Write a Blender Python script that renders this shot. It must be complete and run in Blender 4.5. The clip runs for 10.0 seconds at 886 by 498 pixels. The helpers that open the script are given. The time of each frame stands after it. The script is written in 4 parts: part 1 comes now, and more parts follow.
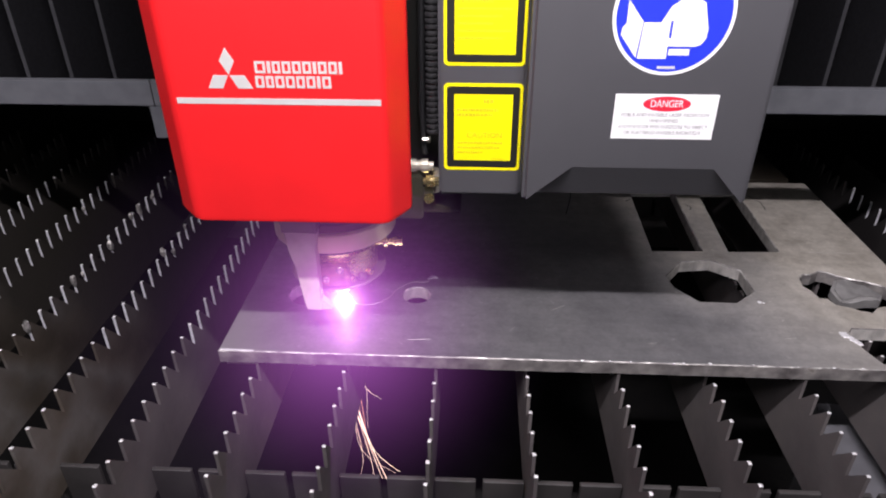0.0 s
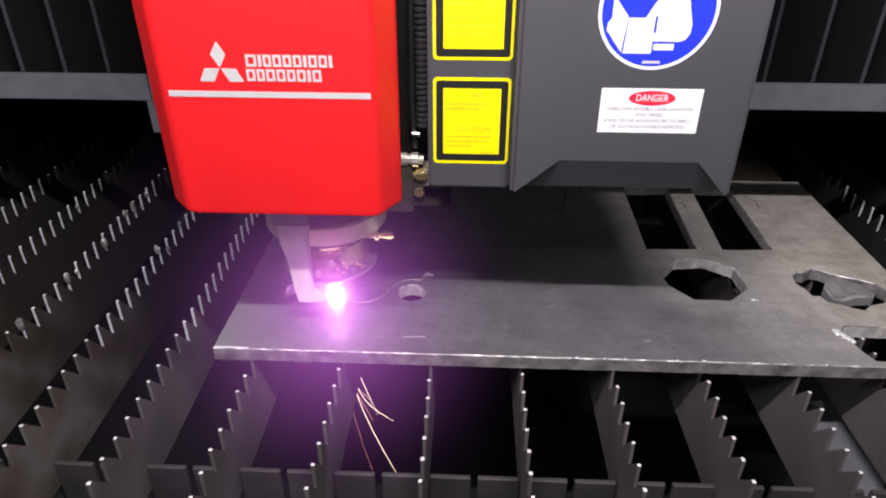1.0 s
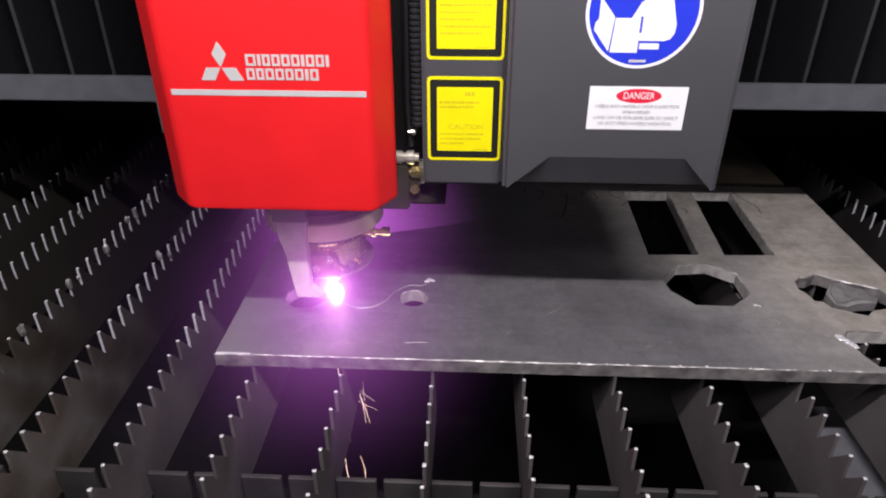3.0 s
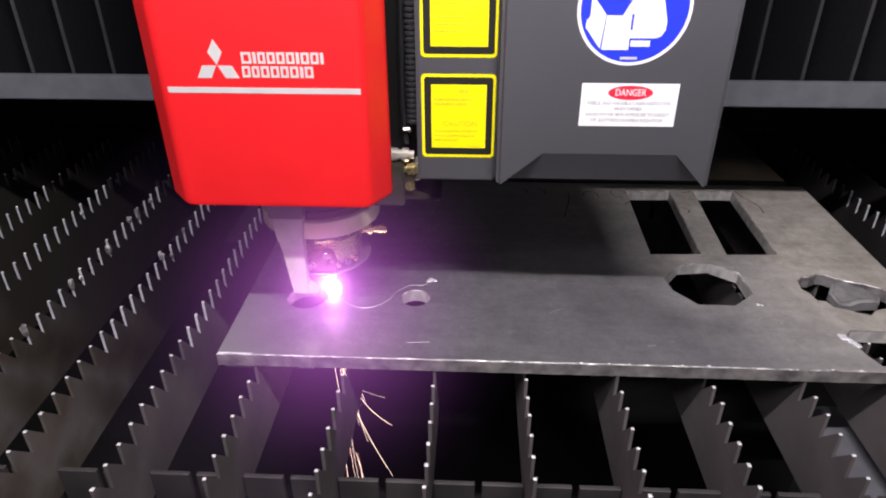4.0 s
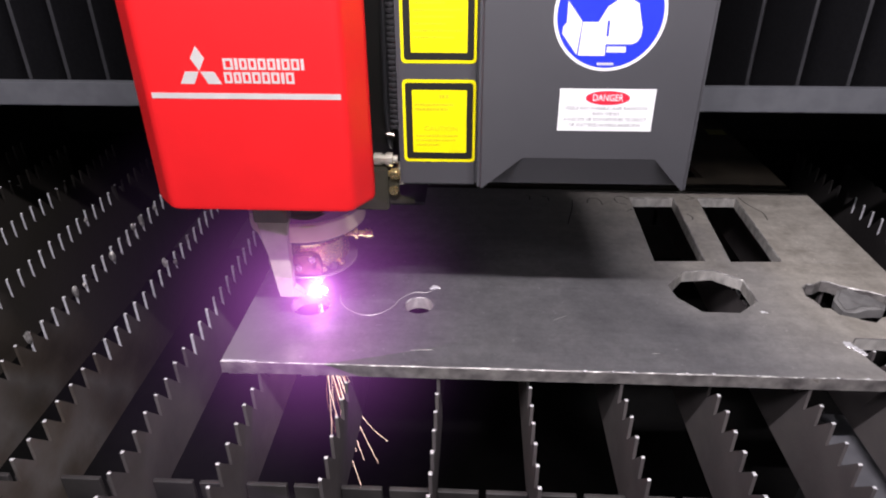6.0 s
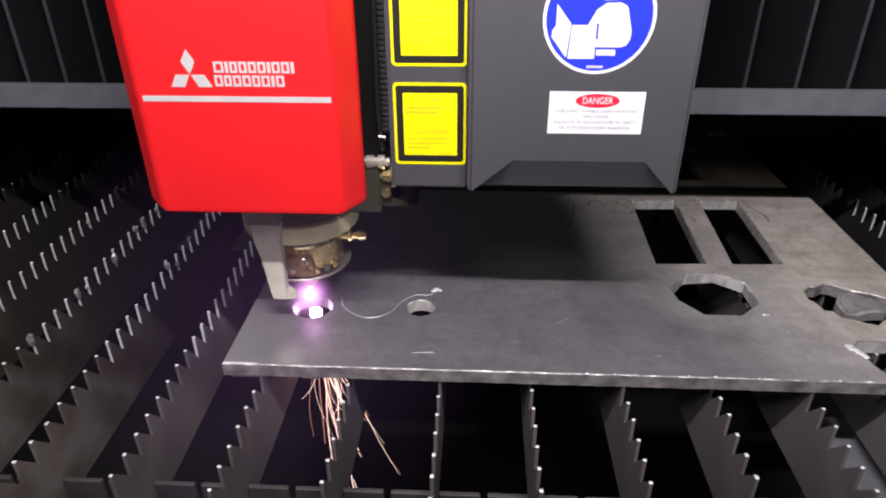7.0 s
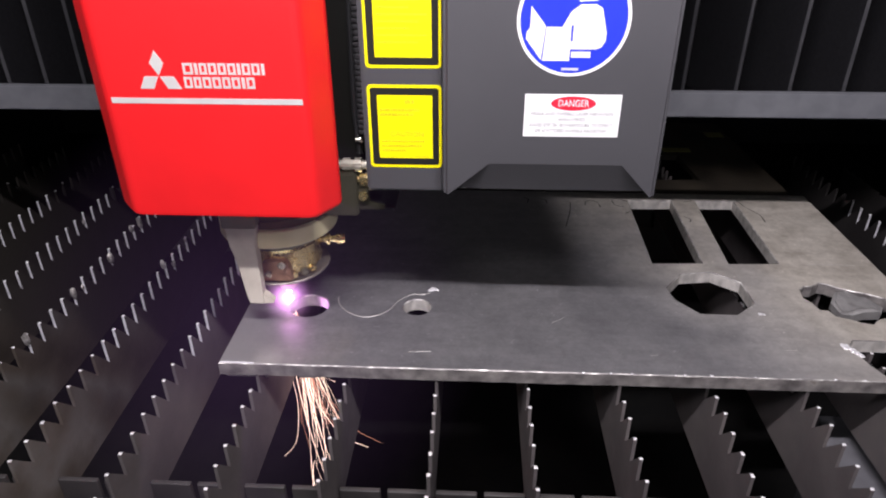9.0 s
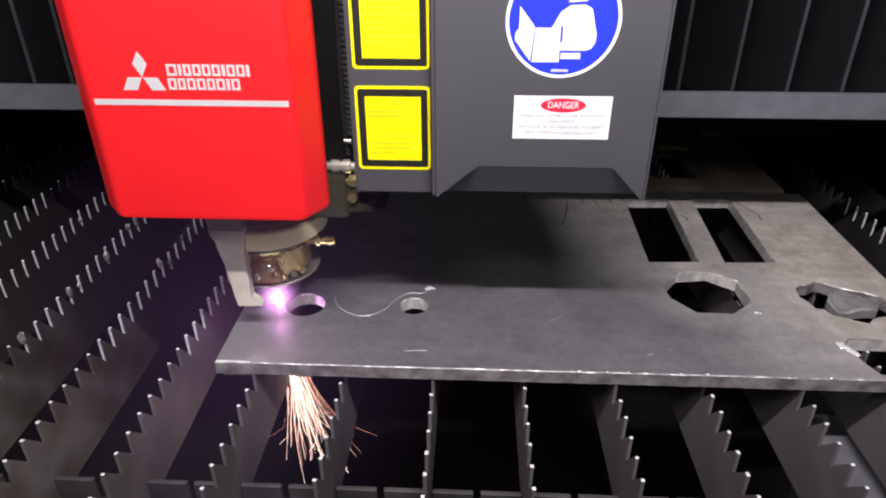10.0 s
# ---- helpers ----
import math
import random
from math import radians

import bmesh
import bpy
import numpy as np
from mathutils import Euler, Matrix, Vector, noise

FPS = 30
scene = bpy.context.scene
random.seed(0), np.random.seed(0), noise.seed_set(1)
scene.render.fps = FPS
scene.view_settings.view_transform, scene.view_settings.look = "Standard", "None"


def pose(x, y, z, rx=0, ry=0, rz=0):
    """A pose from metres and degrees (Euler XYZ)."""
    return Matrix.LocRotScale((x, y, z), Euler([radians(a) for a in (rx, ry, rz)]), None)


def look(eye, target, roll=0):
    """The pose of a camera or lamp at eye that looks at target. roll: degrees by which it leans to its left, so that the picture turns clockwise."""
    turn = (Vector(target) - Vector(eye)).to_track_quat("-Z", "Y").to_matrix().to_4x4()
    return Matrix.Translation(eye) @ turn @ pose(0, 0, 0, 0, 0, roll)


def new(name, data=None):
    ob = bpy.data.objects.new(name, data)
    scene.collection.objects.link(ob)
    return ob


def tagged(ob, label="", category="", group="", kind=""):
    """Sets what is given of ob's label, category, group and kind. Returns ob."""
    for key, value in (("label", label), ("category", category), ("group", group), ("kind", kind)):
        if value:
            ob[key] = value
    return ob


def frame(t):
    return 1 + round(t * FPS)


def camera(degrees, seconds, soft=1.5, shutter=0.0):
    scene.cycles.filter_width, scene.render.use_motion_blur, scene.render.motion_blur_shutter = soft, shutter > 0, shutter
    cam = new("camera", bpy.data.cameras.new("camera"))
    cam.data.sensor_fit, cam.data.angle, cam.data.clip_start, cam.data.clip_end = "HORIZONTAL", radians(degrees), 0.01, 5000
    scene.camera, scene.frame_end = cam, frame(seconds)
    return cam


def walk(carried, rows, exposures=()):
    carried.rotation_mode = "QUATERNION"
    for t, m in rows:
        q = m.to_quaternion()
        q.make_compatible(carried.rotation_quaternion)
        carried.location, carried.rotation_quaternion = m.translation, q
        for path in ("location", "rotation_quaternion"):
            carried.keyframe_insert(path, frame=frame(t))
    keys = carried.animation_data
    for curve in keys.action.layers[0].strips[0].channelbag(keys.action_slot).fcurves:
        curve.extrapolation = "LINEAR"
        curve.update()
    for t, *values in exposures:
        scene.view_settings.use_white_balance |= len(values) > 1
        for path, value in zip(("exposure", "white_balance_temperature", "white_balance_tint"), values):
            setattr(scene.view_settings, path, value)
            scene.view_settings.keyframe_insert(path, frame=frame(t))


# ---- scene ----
cam = camera(67.4, 10.0, soft=2.0)

PATH = [
    (0, (0.028, -0.414, 0.361), (-0.06, 1.311, -0.647), -0.2),
    (0.5, (0.028, -0.414, 0.36), (-0.052, 1.311, -0.649), -0.2),
    (1, (0.028, -0.415, 0.36), (-0.045, 1.31, -0.651), 0.1),
    (1.5, (0.027, -0.415, 0.359), (-0.046, 1.311, -0.649), 0.0),
    (2, (0.028, -0.414, 0.361), (-0.049, 1.314, -0.644), -0.1),
    (2.5, (0.028, -0.415, 0.36), (-0.048, 1.319, -0.635), -0.0),
    (4, (0.028, -0.415, 0.359), (-0.056, 1.318, -0.635), -0.2),
    (4.5, (0.026, -0.415, 0.36), (-0.047, 1.315, -0.642), 0.0),
    (5, (0.027, -0.414, 0.36), (-0.061, 1.318, -0.635), -0.2),
    (5.5, (0.027, -0.414, 0.36), (-0.063, 1.324, -0.626), -0.3),
    (7, (0.027, -0.414, 0.361), (-0.07, 1.33, -0.614), -0.4),
    (7.5, (0.028, -0.414, 0.361), (-0.058, 1.333, -0.61), -0.2),
    (8, (0.027, -0.414, 0.361), (-0.057, 1.338, -0.601), -0.1),
    (8.5, (0.027, -0.414, 0.36), (-0.06, 1.337, -0.602), -0.1),
    (9, (0.027, -0.415, 0.36), (-0.06, 1.331, -0.613), -0.2),
    (9.5, (0.027, -0.415, 0.359), (-0.054, 1.331, -0.612), -0.1),
    (10, (0.028, -0.414, 0.361), (-0.052, 1.328, -0.619), -0.1),
]
walk(cam, [(t, look(eye, target, roll)) for t, eye, target, roll in PATH],
     exposures=[(0, 0.05), (1.3, 0.0), (2.0, -0.22), (2.5, -0.5), (2.8, -0.35), (3.8, 0.0), (7, 0.05), (10, 0.12)])


# world: the closed machine cabin is dark, a lamp bar at its front lights the table
world = bpy.data.worlds.new("world")
scene.world = world
world.use_nodes = True
world.node_tree.nodes["Background"].inputs[0].default_value = (0.02, 0.02, 0.025, 1)
world.node_tree.nodes["Background"].inputs[1].default_value = 0.05

LAMPS = [((0.07, -0.37, 0.76), (0.06, 0.15, 0.05), 0.5, 10.4), ((-0.52, -0.60, 0.76), (-0.05, 0.05, 0.05), 0.3, 2.2)]
for at, to, long, watts in LAMPS:
    lamp_data = bpy.data.lights.new("lamp_bar_light", "AREA")
    lamp_data.shape, lamp_data.size, lamp_data.size_y = "RECTANGLE", long, 0.016
    lamp_data.energy, lamp_data.color = watts, (1.0, 0.93, 1.0)
    new("lamp_bar_light", lamp_data).matrix_world = look(at, to)
# added fill light without a known source, set in an invented window behind the camera
FILL_WINDOW = (-0.4, 0.5, 0.26, 0.6)
fill = bpy.data.lights.new("fill_light", "AREA")
fill.shape, fill.size, fill.size_y = "RECTANGLE", FILL_WINDOW[1] - FILL_WINDOW[0], FILL_WINDOW[3] - FILL_WINDOW[2]
fill.energy, fill.color = 0.95, (0.95, 0.96, 1.0)
new("fill_light", fill).matrix_world = look((0.05, -0.79, 0.43), (0.0, 0.1, 0.1))


# ---- materials ----
def base(name, rough=0.5, metal=0.0):
    mat = bpy.data.materials.new(name)
    mat.use_nodes = True
    nt = mat.node_tree
    b = nt.nodes["Principled BSDF"]
    b.inputs["Roughness"].default_value, b.inputs["Metallic"].default_value = rough, metal
    return mat, nt, b


def mix_noise(nt, b, stops, scale, detail=6, rough_range=None, bump=0.0, bump_scale=None, stretch=(1, 1, 1), distort=0.0):
    """Colour from a noise ramp in object space, with roughness and relief."""
    co = nt.nodes.new("ShaderNodeTexCoord")
    mp = nt.nodes.new("ShaderNodeMapping")
    mp.inputs["Scale"].default_value = stretch
    nt.links.new(co.outputs["Object"], mp.inputs[0])
    n = nt.nodes.new("ShaderNodeTexNoise")
    n.inputs["Scale"].default_value, n.inputs["Detail"].default_value = scale, detail
    n.inputs["Distortion"].default_value = distort
    nt.links.new(mp.outputs[0], n.inputs["Vector"])
    r = nt.nodes.new("ShaderNodeValToRGB")
    while len(r.color_ramp.elements) < len(stops):
        r.color_ramp.elements.new(0.5)
    for e, (p, c) in zip(r.color_ramp.elements, stops):
        e.position, e.color = p, (*c, 1)
    nt.links.new(n.outputs["Fac"], r.inputs[0])
    nt.links.new(r.outputs[0], b.inputs["Base Color"])
    if rough_range:
        m = nt.nodes.new("ShaderNodeMapRange")
        m.inputs[3].default_value, m.inputs[4].default_value = rough_range
        n2 = nt.nodes.new("ShaderNodeTexNoise")
        n2.inputs["Scale"].default_value, n2.inputs["Detail"].default_value = scale * 3.1, 5
        nt.links.new(mp.outputs[0], n2.inputs["Vector"])
        nt.links.new(n2.outputs["Fac"], m.inputs[0])
        nt.links.new(m.outputs[0], b.inputs["Roughness"])
    if bump:
        n3 = nt.nodes.new("ShaderNodeTexNoise")
        n3.inputs["Scale"].default_value, n3.inputs["Detail"].default_value = bump_scale or scale * 6, 4
        nt.links.new(mp.outputs[0], n3.inputs["Vector"])
        bp = nt.nodes.new("ShaderNodeBump")
        bp.inputs["Strength"].default_value, bp.inputs["Distance"].default_value = bump, 0.001
        nt.links.new(n3.outputs["Fac"], bp.inputs["Height"])
        nt.links.new(bp.outputs[0], b.inputs["Normal"])
    return r, mp


def grained(name, stops, scale, rough=0.5, metal=0.0, **kw):
    mat, nt, b = base(name, rough, metal)
    mix_noise(nt, b, stops, scale, **kw)
    return mat


def plain(name, c, rough=0.5, metal=0.0, vary=0.06, scale=60):
    lo, hi = [max(0, v * (1 - vary)) for v in c], [min(1, v * (1 + vary)) for v in c]
    return grained(name, [(0.35, lo), (0.65, hi)], scale, rough, metal)


def glow(name, c, strength):
    mat = bpy.data.materials.new(name)
    mat.use_nodes = True
    nt = mat.node_tree
    nt.nodes.remove(nt.nodes["Principled BSDF"])
    e = nt.nodes.new("ShaderNodeEmission")
    e.inputs[0].default_value, e.inputs[1].default_value = (*c, 1), strength
    nt.links.new(e.outputs[0], nt.nodes["Material Output"].inputs[0])
    return mat


def glow_falloff(name, c, strength, power, radius):
    """Painted glow: see-through, with emission that thins out from the hot middle."""
    mat = glow(name, c, strength)
    nt = mat.node_tree
    e = nt.nodes["Emission"]
    co = nt.nodes.new("ShaderNodeTexCoord")
    sp = nt.nodes.new("ShaderNodeSeparateXYZ")
    nt.links.new(co.outputs["Object"], sp.inputs[0])
    cb = nt.nodes.new("ShaderNodeCombineXYZ")
    nt.links.new(sp.outputs[0], cb.inputs[0])
    nt.links.new(sp.outputs[2], cb.inputs[2])
    ln = nt.nodes.new("ShaderNodeVectorMath")
    ln.operation = "LENGTH"
    nt.links.new(cb.outputs[0], ln.inputs[0])
    mr = nt.nodes.new("ShaderNodeMapRange")
    mr.inputs[1].default_value, mr.inputs[2].default_value = 0.0, radius
    mr.inputs[3].default_value, mr.inputs[4].default_value = 1.0, 0.0
    nt.links.new(ln.outputs["Value"], mr.inputs[0])
    pw = nt.nodes.new("ShaderNodeMath")
    pw.operation = "POWER"
    pw.inputs[1].default_value = power
    nt.links.new(mr.outputs[0], pw.inputs[0])
    ml = nt.nodes.new("ShaderNodeMath")
    ml.operation = "MULTIPLY"
    ml.inputs[1].default_value = strength
    nt.links.new(pw.outputs[0], ml.inputs[0])
    nt.links.new(ml.outputs[0], e.inputs[1])
    tr = nt.nodes.new("ShaderNodeBsdfTransparent")
    ad = nt.nodes.new("ShaderNodeAddShader")
    nt.links.new(tr.outputs[0], ad.inputs[0])
    nt.links.new(e.outputs[0], ad.inputs[1])
    nt.links.new(ad.outputs[0], nt.nodes["Material Output"].inputs[0])
    return mat


PLATE, nt, b = base("rolled_steel", 0.42, 0.45)
scale_ramp, mp = mix_noise(nt, b, [(0.25, (0.35, 0.345, 0.357)), (0.42, (0.42, 0.413, 0.427)), (0.58, (0.47, 0.462, 0.474)), (0.78, (0.39, 0.383, 0.395))], 20, detail=12,
                           rough_range=(0.24, 0.4), bump=0.12, bump_scale=400, distort=0.3)
worn = nt.nodes.new("ShaderNodeTexNoise")
worn.inputs["Scale"].default_value, worn.inputs["Detail"].default_value, worn.inputs["Roughness"].default_value = 38, 14, 0.65
nt.links.new(mp.outputs[0], worn.inputs["Vector"])
worn_ramp = nt.nodes.new("ShaderNodeValToRGB")
for e, (p, c) in zip([worn_ramp.color_ramp.elements.new(0.5), *worn_ramp.color_ramp.elements], ((0.5, (0.46, 0.43, 0.375)), (0.33, (0.34, 0.31, 0.265)), (0.68, (0.58, 0.545, 0.48)))):
    e.position, e.color = p, (*c, 1)
nt.links.new(worn.outputs["Fac"], worn_ramp.inputs[0])
sep = nt.nodes.new("ShaderNodeSeparateXYZ")
nt.links.new(mp.outputs[0], sep.inputs[0])
big = nt.nodes.new("ShaderNodeTexNoise")
big.inputs["Scale"].default_value, big.inputs["Detail"].default_value = 9, 6
nt.links.new(mp.outputs[0], big.inputs["Vector"])
drift = nt.nodes.new("ShaderNodeMath")
drift.operation, drift.inputs[1].default_value = "MULTIPLY_ADD", 0.28
nt.links.new(big.outputs["Fac"], drift.inputs[0])
slant = nt.nodes.new("ShaderNodeMath")
slant.operation, slant.inputs[1].default_value = "MULTIPLY_ADD", 0.55
nt.links.new(sep.outputs[1], slant.inputs[0])
nt.links.new(sep.outputs[0], slant.inputs[2])
nt.links.new(slant.outputs[0], drift.inputs[2])
edge = nt.nodes.new("ShaderNodeMapRange")
edge.inputs[1].default_value, edge.inputs[2].default_value = 0.36, 0.58
nt.links.new(drift.outputs[0], edge.inputs[0])
blend = nt.nodes.new("ShaderNodeMix")
blend.data_type = "RGBA"
nt.links.new(edge.outputs[0], blend.inputs[0])
nt.links.new(scale_ramp.outputs[0], blend.inputs[6])
nt.links.new(worn_ramp.outputs[0], blend.inputs[7])
grain = nt.nodes.new("ShaderNodeTexNoise")
grain.inputs["Scale"].default_value, grain.inputs["Detail"].default_value, grain.inputs["Roughness"].default_value = 130, 12, 0.75
nt.links.new(mp.outputs[0], grain.inputs["Vector"])
grain_map = nt.nodes.new("ShaderNodeMapRange")
grain_map.inputs[1].default_value, grain_map.inputs[2].default_value = 0.35, 0.68
grain_map.inputs[3].default_value, grain_map.inputs[4].default_value = 0.84, 1.1
nt.links.new(grain.outputs["Fac"], grain_map.inputs[0])
streak_map = nt.nodes.new("ShaderNodeMapping")
streak_map.inputs["Scale"].default_value = (2.0, 15, 1)
nt.links.new(mp.outputs[0], streak_map.inputs[0])
streak = nt.nodes.new("ShaderNodeTexNoise")
streak.inputs["Scale"].default_value, streak.inputs["Detail"].default_value, streak.inputs["Roughness"].default_value = 3.0, 9, 0.7
nt.links.new(streak_map.outputs[0], streak.inputs["Vector"])
streak_gain = nt.nodes.new("ShaderNodeMapRange")
streak_gain.inputs[1].default_value, streak_gain.inputs[2].default_value = 0.3, 0.7
streak_gain.inputs[3].default_value, streak_gain.inputs[4].default_value = 0.88, 1.11
nt.links.new(streak.outputs["Fac"], streak_gain.inputs[0])
flecks = nt.nodes.new("ShaderNodeTexNoise")
flecks.inputs["Scale"].default_value, flecks.inputs["Detail"].default_value, flecks.inputs["Roughness"].default_value = 210, 3, 0.6
nt.links.new(mp.outputs[0], flecks.inputs["Vector"])
fleck_gain = nt.nodes.new("ShaderNodeMapRange")
fleck_gain.inputs[1].default_value, fleck_gain.inputs[2].default_value = 0.66, 0.76
fleck_gain.inputs[3].default_value, fleck_gain.inputs[4].default_value = 1.0, 1.5
nt.links.new(flecks.outputs["Fac"], fleck_gain.inputs[0])
gain_a = nt.nodes.new("ShaderNodeMath")
gain_a.operation = "MULTIPLY"
nt.links.new(grain_map.outputs[0], gain_a.inputs[0])
nt.links.new(streak_gain.outputs[0], gain_a.inputs[1])
gain_b = nt.nodes.new("ShaderNodeMath")
gain_b.operation = "MULTIPLY"
nt.links.new(gain_a.outputs[0], gain_b.inputs[0])
nt.links.new(fleck_gain.outputs[0], gain_b.inputs[1])
grained_mix = nt.nodes.new("ShaderNodeVectorMath")
grained_mix.operation = "SCALE"
nt.links.new(blend.outputs[2], grained_mix.inputs[0])
nt.links.new(gain_b.outputs[0], grained_mix.inputs["Scale"])
# Paler front-left corner: a reflection put into the base colour.
corner_warp = nt.nodes.new("ShaderNodeMath")
corner_warp.operation, corner_warp.inputs[1].default_value = "MULTIPLY_ADD", 0.05
nt.links.new(big.outputs["Fac"], corner_warp.inputs[0])
tilted = nt.nodes.new("ShaderNodeMath")
tilted.operation, tilted.inputs[1].default_value = "MULTIPLY_ADD", 0.45
nt.links.new(sep.outputs[1], tilted.inputs[0])
nt.links.new(sep.outputs[0], tilted.inputs[2])
nt.links.new(tilted.outputs[0], corner_warp.inputs[2])
corner_sheen = nt.nodes.new("ShaderNodeMapRange")
corner_sheen.inputs[1].default_value, corner_sheen.inputs[2].default_value = -0.135, -0.07
corner_sheen.inputs[3].default_value, corner_sheen.inputs[4].default_value = 0.85, 0.0
nt.links.new(corner_warp.outputs[0], corner_sheen.inputs[0])
bright = nt.nodes.new("ShaderNodeMix")
bright.data_type = "RGBA"
bright.inputs[7].default_value = (0.66, 0.645, 0.62, 1)
nt.links.new(corner_sheen.outputs[0], bright.inputs[0])
nt.links.new(grained_mix.outputs[0], bright.inputs[6])
nt.links.new(bright.outputs[2], b.inputs["Base Color"])
metal_mix = nt.nodes.new("ShaderNodeMapRange")
metal_mix.inputs[3].default_value, metal_mix.inputs[4].default_value = 0.76, 0.15
nt.links.new(edge.outputs[0], metal_mix.inputs[0])
nt.links.new(metal_mix.outputs[0], b.inputs["Metallic"])
CUT_EDGE = grained("cut_steel", [(0.3, (0.4, 0.385, 0.36)), (0.5, (0.6, 0.575, 0.54)), (0.68, (0.74, 0.71, 0.66))], 110, 0.45, 0.3, detail=10, bump=0.5, bump_scale=500, stretch=(1, 1, 0.5))
RIM = grained("plate_rim", [(0.3, (0.11, 0.1, 0.098)), (0.45, (0.2, 0.186, 0.182)), (0.58, (0.28, 0.262, 0.25)), (0.68, (0.36, 0.34, 0.315)), (0.76, (0.16, 0.125, 0.108))], 70, 0.5, 0.3, detail=12,
              rough_range=(0.35, 0.6), bump=0.4, bump_scale=400)
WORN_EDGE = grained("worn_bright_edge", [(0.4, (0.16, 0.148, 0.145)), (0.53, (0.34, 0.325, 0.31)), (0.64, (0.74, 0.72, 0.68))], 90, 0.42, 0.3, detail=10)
KERF = plain("kerf_edge", (0.62, 0.6, 0.57), 0.35, 0.6)
SLAT = grained("slat_steel", [(0.3, (0.1, 0.088, 0.088)), (0.5, (0.145, 0.13, 0.13)), (0.7, (0.18, 0.162, 0.156))], 14, 0.55, 0.25,
               detail=8, rough_range=(0.45, 0.7), bump=0.3, bump_scale=300)
# Brown stained steel; shade on the rear faces is painted in along y.
SLAT_RUST_SHADE, nt, b = base("slat_steel_rear_shade", 0.65, 0.15)
rust_ramp, mp = mix_noise(nt, b, [(0.33, (0.035, 0.026, 0.018)), (0.43, (0.085, 0.07, 0.056)), (0.54, (0.15, 0.137, 0.128)), (0.7, (0.1, 0.075, 0.05))], 9, detail=9, rough_range=(0.5, 0.75), bump=0.4, bump_scale=260)
sep = nt.nodes.new("ShaderNodeSeparateXYZ")
nt.links.new(mp.outputs[0], sep.inputs[0])
big = nt.nodes.new("ShaderNodeTexNoise")
big.inputs["Scale"].default_value, big.inputs["Detail"].default_value = 11, 7
nt.links.new(mp.outputs[0], big.inputs["Vector"])
drift = nt.nodes.new("ShaderNodeMath")
drift.operation, drift.inputs[1].default_value = "MULTIPLY_ADD", 0.35
nt.links.new(big.outputs["Fac"], drift.inputs[0])
nt.links.new(sep.outputs[1], drift.inputs[2])
edge = nt.nodes.new("ShaderNodeMapRange")
edge.inputs[1].default_value, edge.inputs[2].default_value = 0.16, 0.32
nt.links.new(drift.outputs[0], edge.inputs[0])
blend = nt.nodes.new("ShaderNodeMix")
blend.data_type = "RGBA"
nt.links.new(edge.outputs[0], blend.inputs[0])
nt.links.new(rust_ramp.outputs[0], blend.inputs[6])
blend.inputs[7].default_value = (0.03, 0.026, 0.022, 1)
nt.links.new(blend.outputs[2], b.inputs["Base Color"])
# Dark copy of the slat steel: shade on the right-hand slats as colour.
SLAT_SHADE = grained("shaded_slat_steel", [(0.35, (0.016, 0.014, 0.014)), (0.65, (0.032, 0.029, 0.028))], 16, 0.65, 0.1, detail=8, bump=0.4, bump_scale=260)
TIP = plain("burnt_tip", (0.82, 0.81, 0.82), 0.35, 0.3, 0.1, 300)
# Burnt tooth faces, brightened in colour where the strips catch light.
LIT_BURR = grained("lit_burnt_edge", [(0.3, (0.6, 0.6, 0.64)), (0.7, (0.84, 0.84, 0.88))], 120, 0.4, 0.3, rough_range=(0.34, 0.5))
SLUG = grained("slug_steel", [(0.35, (0.24, 0.235, 0.23)), (0.65, (0.42, 0.41, 0.4))], 40, 0.42, 0.4, bump=0.5, bump_scale=300)
SLAG = grained("slag", [(0.35, (0.2, 0.19, 0.18)), (0.65, (0.62, 0.6, 0.57))], 250, 0.35, 0.6, bump=0.8, bump_scale=700)
RED = plain("red_paint", (0.78, 0.014, 0.018), 0.42, 0.0, 0.04, 25)
SILVER = plain("silver_print", (0.8, 0.79, 0.76), 0.35, 0.35, 0.05)
CHARCOAL = grained("charcoal_paint", [(0.38, (0.058, 0.0575, 0.063)), (0.62, (0.067, 0.066, 0.072))], 9, 0.5, 0.0, rough_range=(0.42, 0.56), bump=0.02, bump_scale=900)
GREY_PAINT = grained("grey_paint", [(0.4, (0.11, 0.114, 0.125)), (0.6, (0.13, 0.134, 0.146))], 50, 0.5, 0.0, bump=0.1)
BELLOWS = grained("bellows_cloth", [(0.4, (0.004, 0.004, 0.005)), (0.6, (0.0065, 0.0065, 0.008))], 300, 0.8, 0.0, bump=0.15)
BELLOWS.node_tree.nodes["Principled BSDF"].inputs["Specular IOR Level"].default_value = 0.2
# Lighter cloth colour for the fold ridges, painting the light they catch.
RIDGE_LIGHT = grained("bellows_ridge_light", [(0.4, (0.045, 0.045, 0.049)), (0.6, (0.062, 0.062, 0.067))], 60, 0.5, 0.0, bump=0.1)
CONDUIT = plain("grey_black_conduit", (0.045, 0.044, 0.046), 0.4)
HOLDER = grained("holder_steel", [(0.3, (0.04, 0.037, 0.037)), (0.7, (0.075, 0.069, 0.067))], 18, 0.55, 0.25, detail=8, bump=0.3, bump_scale=260)
YELLOW = plain("yellow_vinyl", (0.86, 0.78, 0.0), 0.45, 0.0, 0.03)
BLACK_INK = plain("black_ink", (0.012, 0.012, 0.01), 0.5)
# Print paled towards the yellow: overexposed wash-out put into its colour.
WASHED_INK = plain("washed_out_ink", (0.58, 0.52, 0.01), 0.5)
WHITE = plain("white_vinyl", (0.84, 0.84, 0.84), 0.4, 0.0, 0.02)
